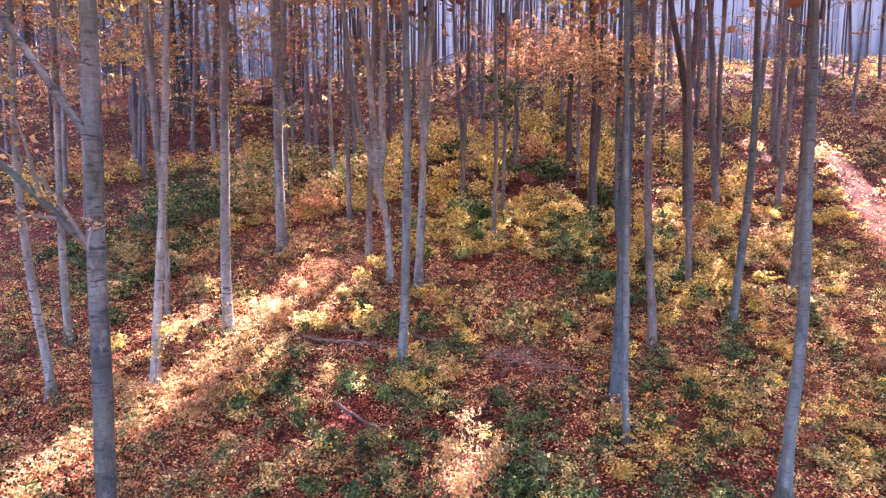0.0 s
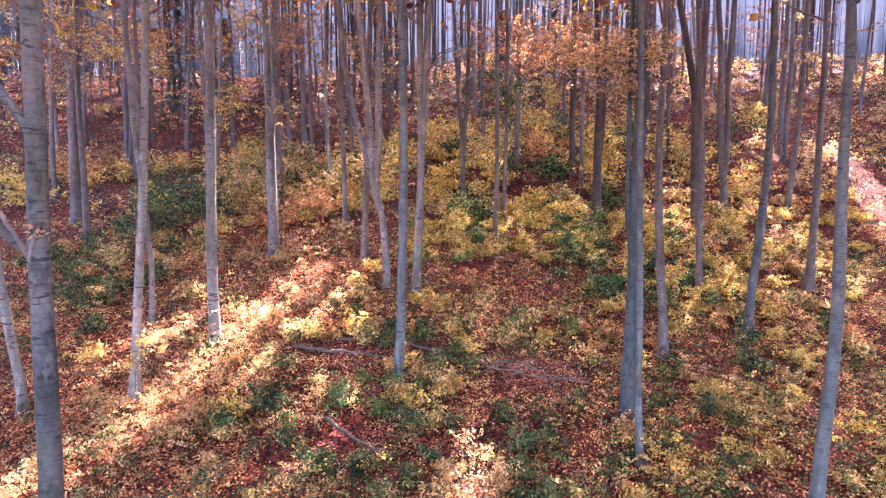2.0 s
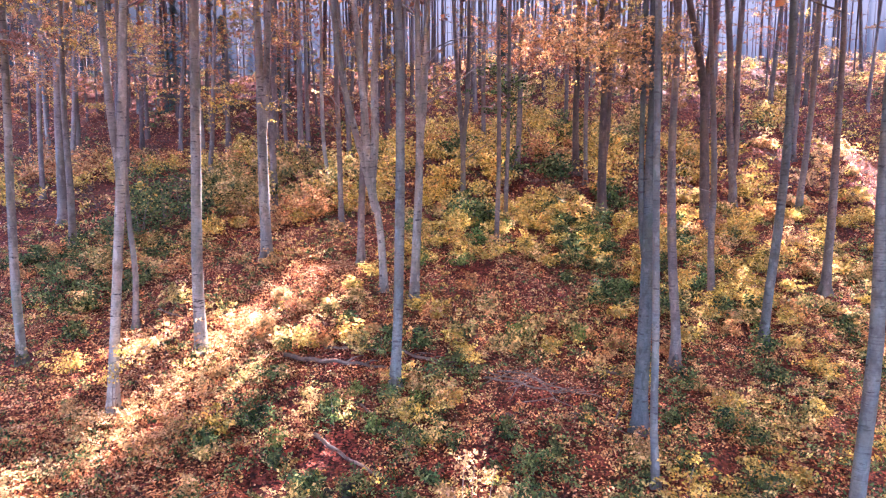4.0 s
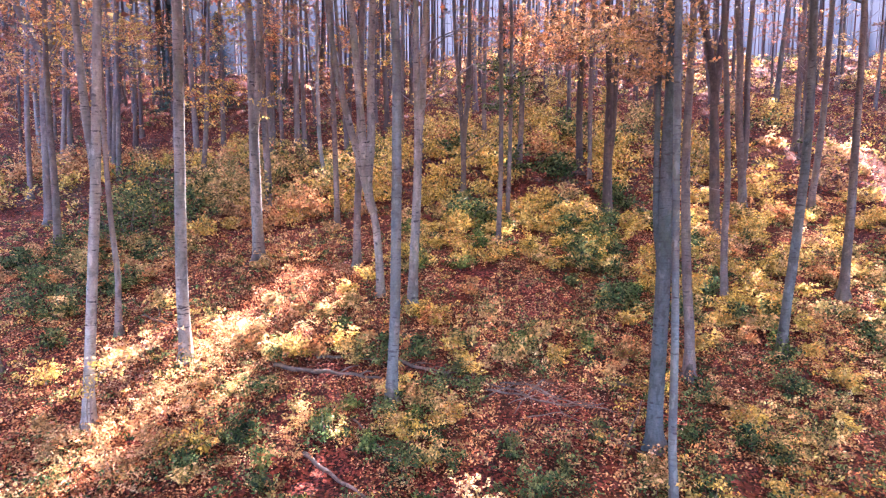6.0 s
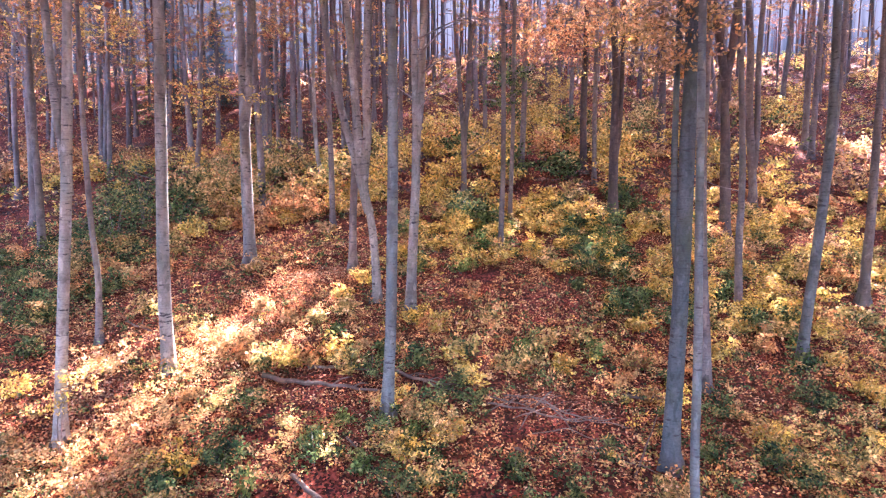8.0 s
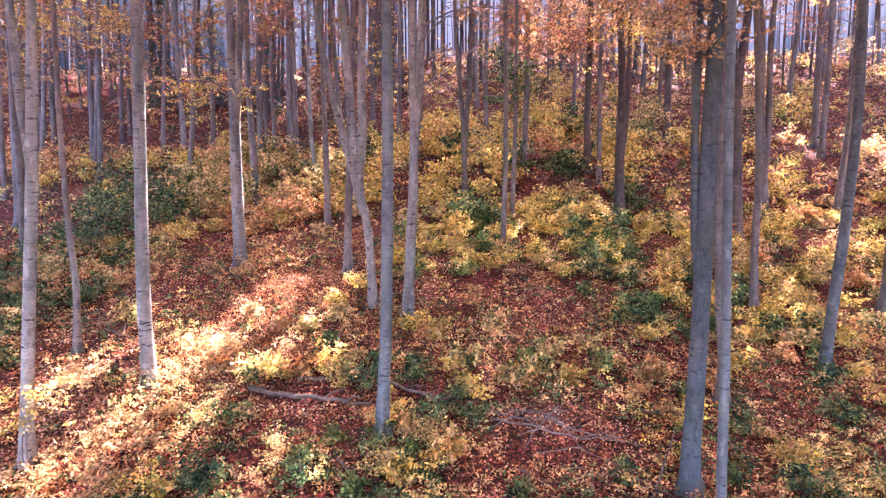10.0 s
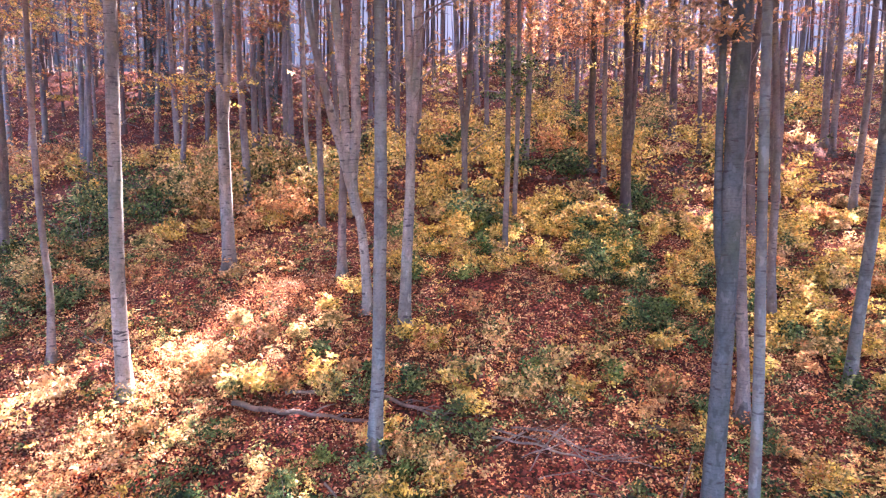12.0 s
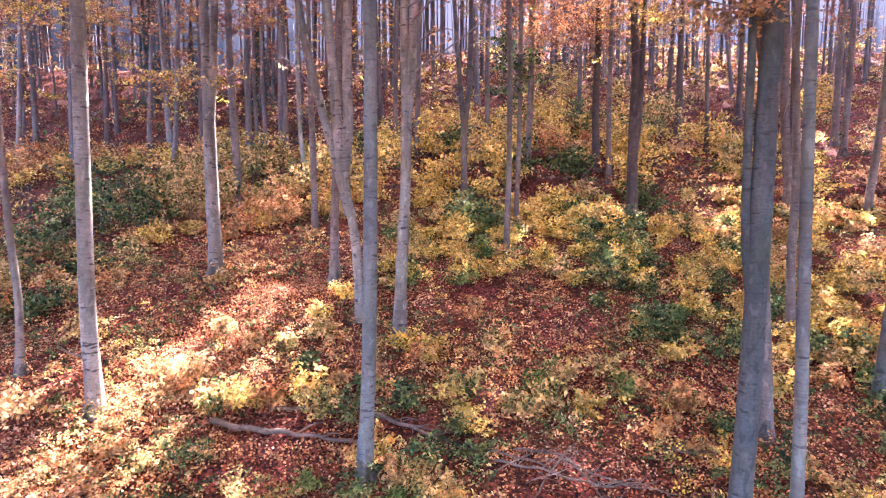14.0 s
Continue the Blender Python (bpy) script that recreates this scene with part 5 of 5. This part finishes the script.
# the floor under and behind the way
n = 30000
bx, by = rng.uniform(-14, 14, n), rng.uniform(-14, 7.8, n)
keep = 0.35 + 0.65 * patchy(bx, by, 1.7, 3.3) > rng.uniform(0, 1, n)
bx, by = bx[keep], by[keep]
under = new("fallen_leaves", mesh_of("fallen_leaves", *leaves(np.stack([bx, by, land(bx, by) + rng.uniform(0.005, 0.05, len(bx))], -1), 0.095, 0.6, 0.7)))
under.data.materials.append(FALLEN)
tagged(under, "red-brown fallen leaves on the floor under the trees", "leaf litter", kind="stuff")
for material, n, label in ((OLIVE, 420, "olive seedlings on the lower slope"), (ORANGE, 260, "orange-brown seedlings on the lower slope"), (GREEN, 420, "dark green plants on the lower slope"), (YELLOW, 260, "yellow seedlings on the lower slope")):
    mids = np.repeat(np.stack([rng.uniform(-14, 14, n), rng.uniform(-14, 8.0, n)], -1), 4, axis=0) + rng.normal(size=(4 * n, 2)) * 0.14
    mids = np.c_[mids, land(mids[:, 0], mids[:, 1]) + rng.uniform(0.05, 0.35, 4 * n)]
    at, face, ahead = fans(mids, rng.normal(size=mids.shape) * [1, 1, 0.1], 0.26, 0.09, 6)
    ob = new("seedlings", mesh_of("seedlings", *leaves(at, 0.09, face=face, ahead=ahead)))
    ob.data.materials.append(material)
    tagged(ob, label, "undergrowth", kind="stuff")

# extra tilted leaves along the sunlit strip, added to make it brighter
n = 34000
along, across = rng.uniform(5, 19.5, n), rng.normal(-10.5, 1.1, n)
lx, ly = across * math.cos(sa) + along * math.sin(sa), -across * math.sin(sa) + along * math.cos(sa)
at = np.stack([lx, ly, land(lx, ly) + rng.uniform(0.005, 0.06, n)], -1)
strip_leaves = new("fallen_leaves", mesh_of("fallen_leaves", *leaves(at, 0.062, 0.3, 0.7)))
strip_leaves.data.materials.append(FALLEN)
tagged(strip_leaves, "extra red-brown fallen leaves added to brighten the sunlit strip", "leaf litter", kind="stuff")

# sunlit plants in the bright strip
along, across = rng.uniform(4, 15.2, 170), np.where(np.arange(170) % 4, rng.normal(-10.35, 0.36, 170), rng.normal(-9.0, 0.3, 170))
lx, ly = across * math.cos(sa) + along * math.sin(sa), -across * math.sin(sa) + along * math.cos(sa)
mids = np.repeat(np.stack([lx, ly, land(lx, ly)], -1), 7, axis=0)
way = rng.normal(size=mids.shape) * [1, 1, 0.1]
mids = mids + rng.normal(size=mids.shape) * [0.16, 0.16, 0] + np.stack([0 * mids[:, 0], 0 * mids[:, 0], rng.uniform(0.06, 0.42, len(mids))], -1)
at, face, ahead = fans(mids, way, 0.2, 0.056, 10)
strip = new("seedlings", mesh_of("seedlings", *leaves(at, 0.056, face=face, ahead=ahead)))
strip.data.materials.append(PALE)
tagged(strip, "pale sunlit seedlings along a bright strip of floor", "undergrowth", kind="stuff")

# thin far stems behind the stand, past counting
pieces = []
for q in range(620):
    y = pick.uniform(54, 125)
    x = pick.uniform(-0.95 * y, 0.95 * y + 10) if q % 3 else pick.uniform(-0.2 * y, 0.45 * y)
    z = float(land(x, y))
    d = pick.uniform(-0.8, 0.8)
    if in_lane(np.array([[x, y, z + 4.0], [x, y, z + 8.0]])).any():
        continue
    h = pick.uniform(16, 25)
    r = pick.uniform(0.07, 0.16)
    pieces.append(tube([(x, y, z - 0.3), (x + d * 0.3, y, z + h * 0.4), (x + d, y, z + h)], [r, r * 0.8, r * 0.3], 6))
for some, material, label in ((pieces[::3], MID, "thin grey trunks of the far woods"), (pieces[1::3] + pieces[2::3], ROUGH, "many thin dark brown trunks of the far woods")):
    far_stems = new("far_trunks", limb_mesh("far_trunks", some))
    far_stems.data.materials.append(material)
    tagged(far_stems, label, "far woods glow", kind="stuff")


def far_sprays(count, x0, x1, y0, y1, h0, h1, material, label):
    """Leafy twigs that hang between the far trunks, in loose layered clumps."""
    x, y = rng.uniform(x0, x1, count), rng.uniform(y0, y1, count)
    core = np.stack([x, y, land(x, y) + rng.uniform(h0, h1, count)], -1)
    mids = np.repeat(core, 9, axis=0) + rng.normal(size=(9 * count, 3)) * [0.95, 0.95, 0.28]
    mids = mids[~in_lane(mids, 0.2)]
    at, face, ahead = fans(mids, rng.normal(size=mids.shape) * [1, 1, 0.15], 0.6, 0.2, 8)
    ob = new("far_sprays", mesh_of("far_sprays", *leaves(at, 0.2, face=face, ahead=ahead)))
    ob.data.materials.append(material)
    tagged(ob, label, "far woods glow", kind="stuff")


far_sprays(90, -48, -4, 34, 62, 2.5, 13, RUST, "rust-coloured leafy twigs between the far trunks")
far_sprays(60, -46, -4, 32, 60, 2.5, 12, ORANGE, "orange leafy twigs between the far trunks")
far_sprays(34, -40, -2, 30, 56, 3, 12, YELLOW, "yellow leafy twigs between the far trunks")
far_sprays(44, -8, 30, 34, 66, 4.5, 13, RUST, "rust-coloured leafy twigs up the slope")
far_sprays(24, 0, 34, 32, 60, 4.5, 11, ORANGE, "orange leafy twigs up the slope")


def spruce(x, y, tall, wide):
    """A young dark conifer: a straight stem and drooping tiers of needled boughs."""
    z = float(land(x, y))
    tree = tagged(new("spruce_tree"), "dark blue-green spruce among the far bare trunks", "tree")
    tree.location = (x, y, z)
    part("trunk", limb_mesh("trunk", [tube([(0, 0, -0.3), (0, 0, tall * 0.5), (0, 0, tall)], [0.14, 0.09, 0.02], 8)]), ROUGH, tree)
    h = rng.uniform(0.08, 1.0, 420)
    ang = rng.uniform(0, 2 * np.pi, 420)
    out = wide * (1.04 - h) * rng.uniform(0.25, 1.0, 420)
    mids = np.stack([np.cos(ang) * out, np.sin(ang) * out, tall * h - 0.25 * out], -1)
    way = np.stack([np.cos(ang), np.sin(ang), np.full(420, -0.35)], -1)
    at, face, ahead = fans(mids, way, 0.75, 0.2, 10)
    part("crown", mesh_of("crown", *leaves(at, 0.2, narrow=0.35, face=face, ahead=ahead)), NEEDLES, tree, "dark blue-green needles")


for x, y, tall, wide in ((-24.0, 56.0, 11.0, 2.2), (-20.5, 58.0, 9.0, 2.0), (-14.5, 54.0, 8.0, 1.9), (6.0, 61.0, 7.0, 1.8), (11.5, 63.0, 7.5, 2.0)):
    spruce(x, y, tall, wide)

# unseen layers of loose leaves, added overhead to shade the floor and slope
for n, y0, y1, h0, h1, material, label in (
    (30000, -26, 60, 13, 19, YELLOW, "unseen yellow leaves added overhead to shade the floor"),
    (42000, -24, 48, 13, 20, OLIVE, "unseen olive leaves added overhead to shade the floor"),
    (30000, 50, 78, 12.5, 20, RUST, "unseen rust-coloured leaves added to shade the slope below the crest"),
):
    fy = rng.uniform(y0, y1, n)
    fx = rng.uniform(-1.05, 1.05, n) * np.maximum(fy, 26) + 8
    at = np.stack([fx, fy, land(fx, fy) + rng.uniform(h0, h1, n)], -1)
    at = at[~in_lane(at, 0.4 if y0 > 40 else 0.26)]
    ob = new("far_crowns", mesh_of("far_crowns", *leaves(at, 1.0 if y0 > 40 else 0.6, 0.4, 0.85)))
    ob.data.materials.append(material)
    tagged(ob, label, "far woods glow", kind="stuff")

# more unseen leaves, added over the hollow to keep it dark
n = 12000
fx, fy = rng.uniform(-58, -5, n), rng.uniform(44, 86, n)
at = np.stack([fx, fy, land(fx, fy) + rng.uniform(12, 19, n)], -1)
at = at[~in_lane(at, 0.4)]
ob = new("far_crowns", mesh_of("far_crowns", *leaves(at, 0.8, 0.4, 0.85)))
ob.data.materials.append(RUST)
tagged(ob, "unseen rust-brown leaves added to shade the hollow", "far woods glow", kind="stuff")

# unseen leaves high over and behind the crest, added to block the sun
n = 31000
fy = rng.uniform(60, 122, n)
fx = rng.uniform(-1.05, 1.05, n) * fy + 8
at = np.stack([fx, fy, 5.5 + 0.335 * fy + rng.uniform(0, 9, n)], -1)
at = at[~in_lane(at, 0.4)]
ob = new("far_crowns", mesh_of("far_crowns", *leaves(at, 1.0, 0.4, 0.85)))
ob.data.materials.append(RUST)
tagged(ob, "unseen rust-coloured leaves added high up to shade the crest", "far woods glow", kind="stuff")

# ---- last sticks in the litter ----
for pts, r, side in (
    ([(-2.96, 16.23, 0.05), (-2.16, 16.28, 0.09), (-1.4, 16.12, 0.05)], 0.036, 2),
    ([(-1.02, 16.04, 0.10), (-0.25, 15.75, 0.09), (0.62, 15.64, 0.06)], 0.03, 3),
    ([(0.81, 15.15, 0.12), (1.37, 14.96, 0.14), (1.91, 14.75, 0.10)], 0.022, 4),
    ([(3.79, 15.4, 0.06), (4.62, 15.4, 0.05)], 0.045, 2),
    ([(1.23, 13.7, 0.10), (1.46, 13.5, 0.12), (1.73, 13.27, 0.06)], 0.022, 3),
    ([(2.72, 13.72, 0.08), (3.11, 13.61, 0.12), (3.44, 13.48, 0.06)], 0.02, 2),
):
    dead_branch(pts, r, "thin brown dead branch lying in the red litter", side)
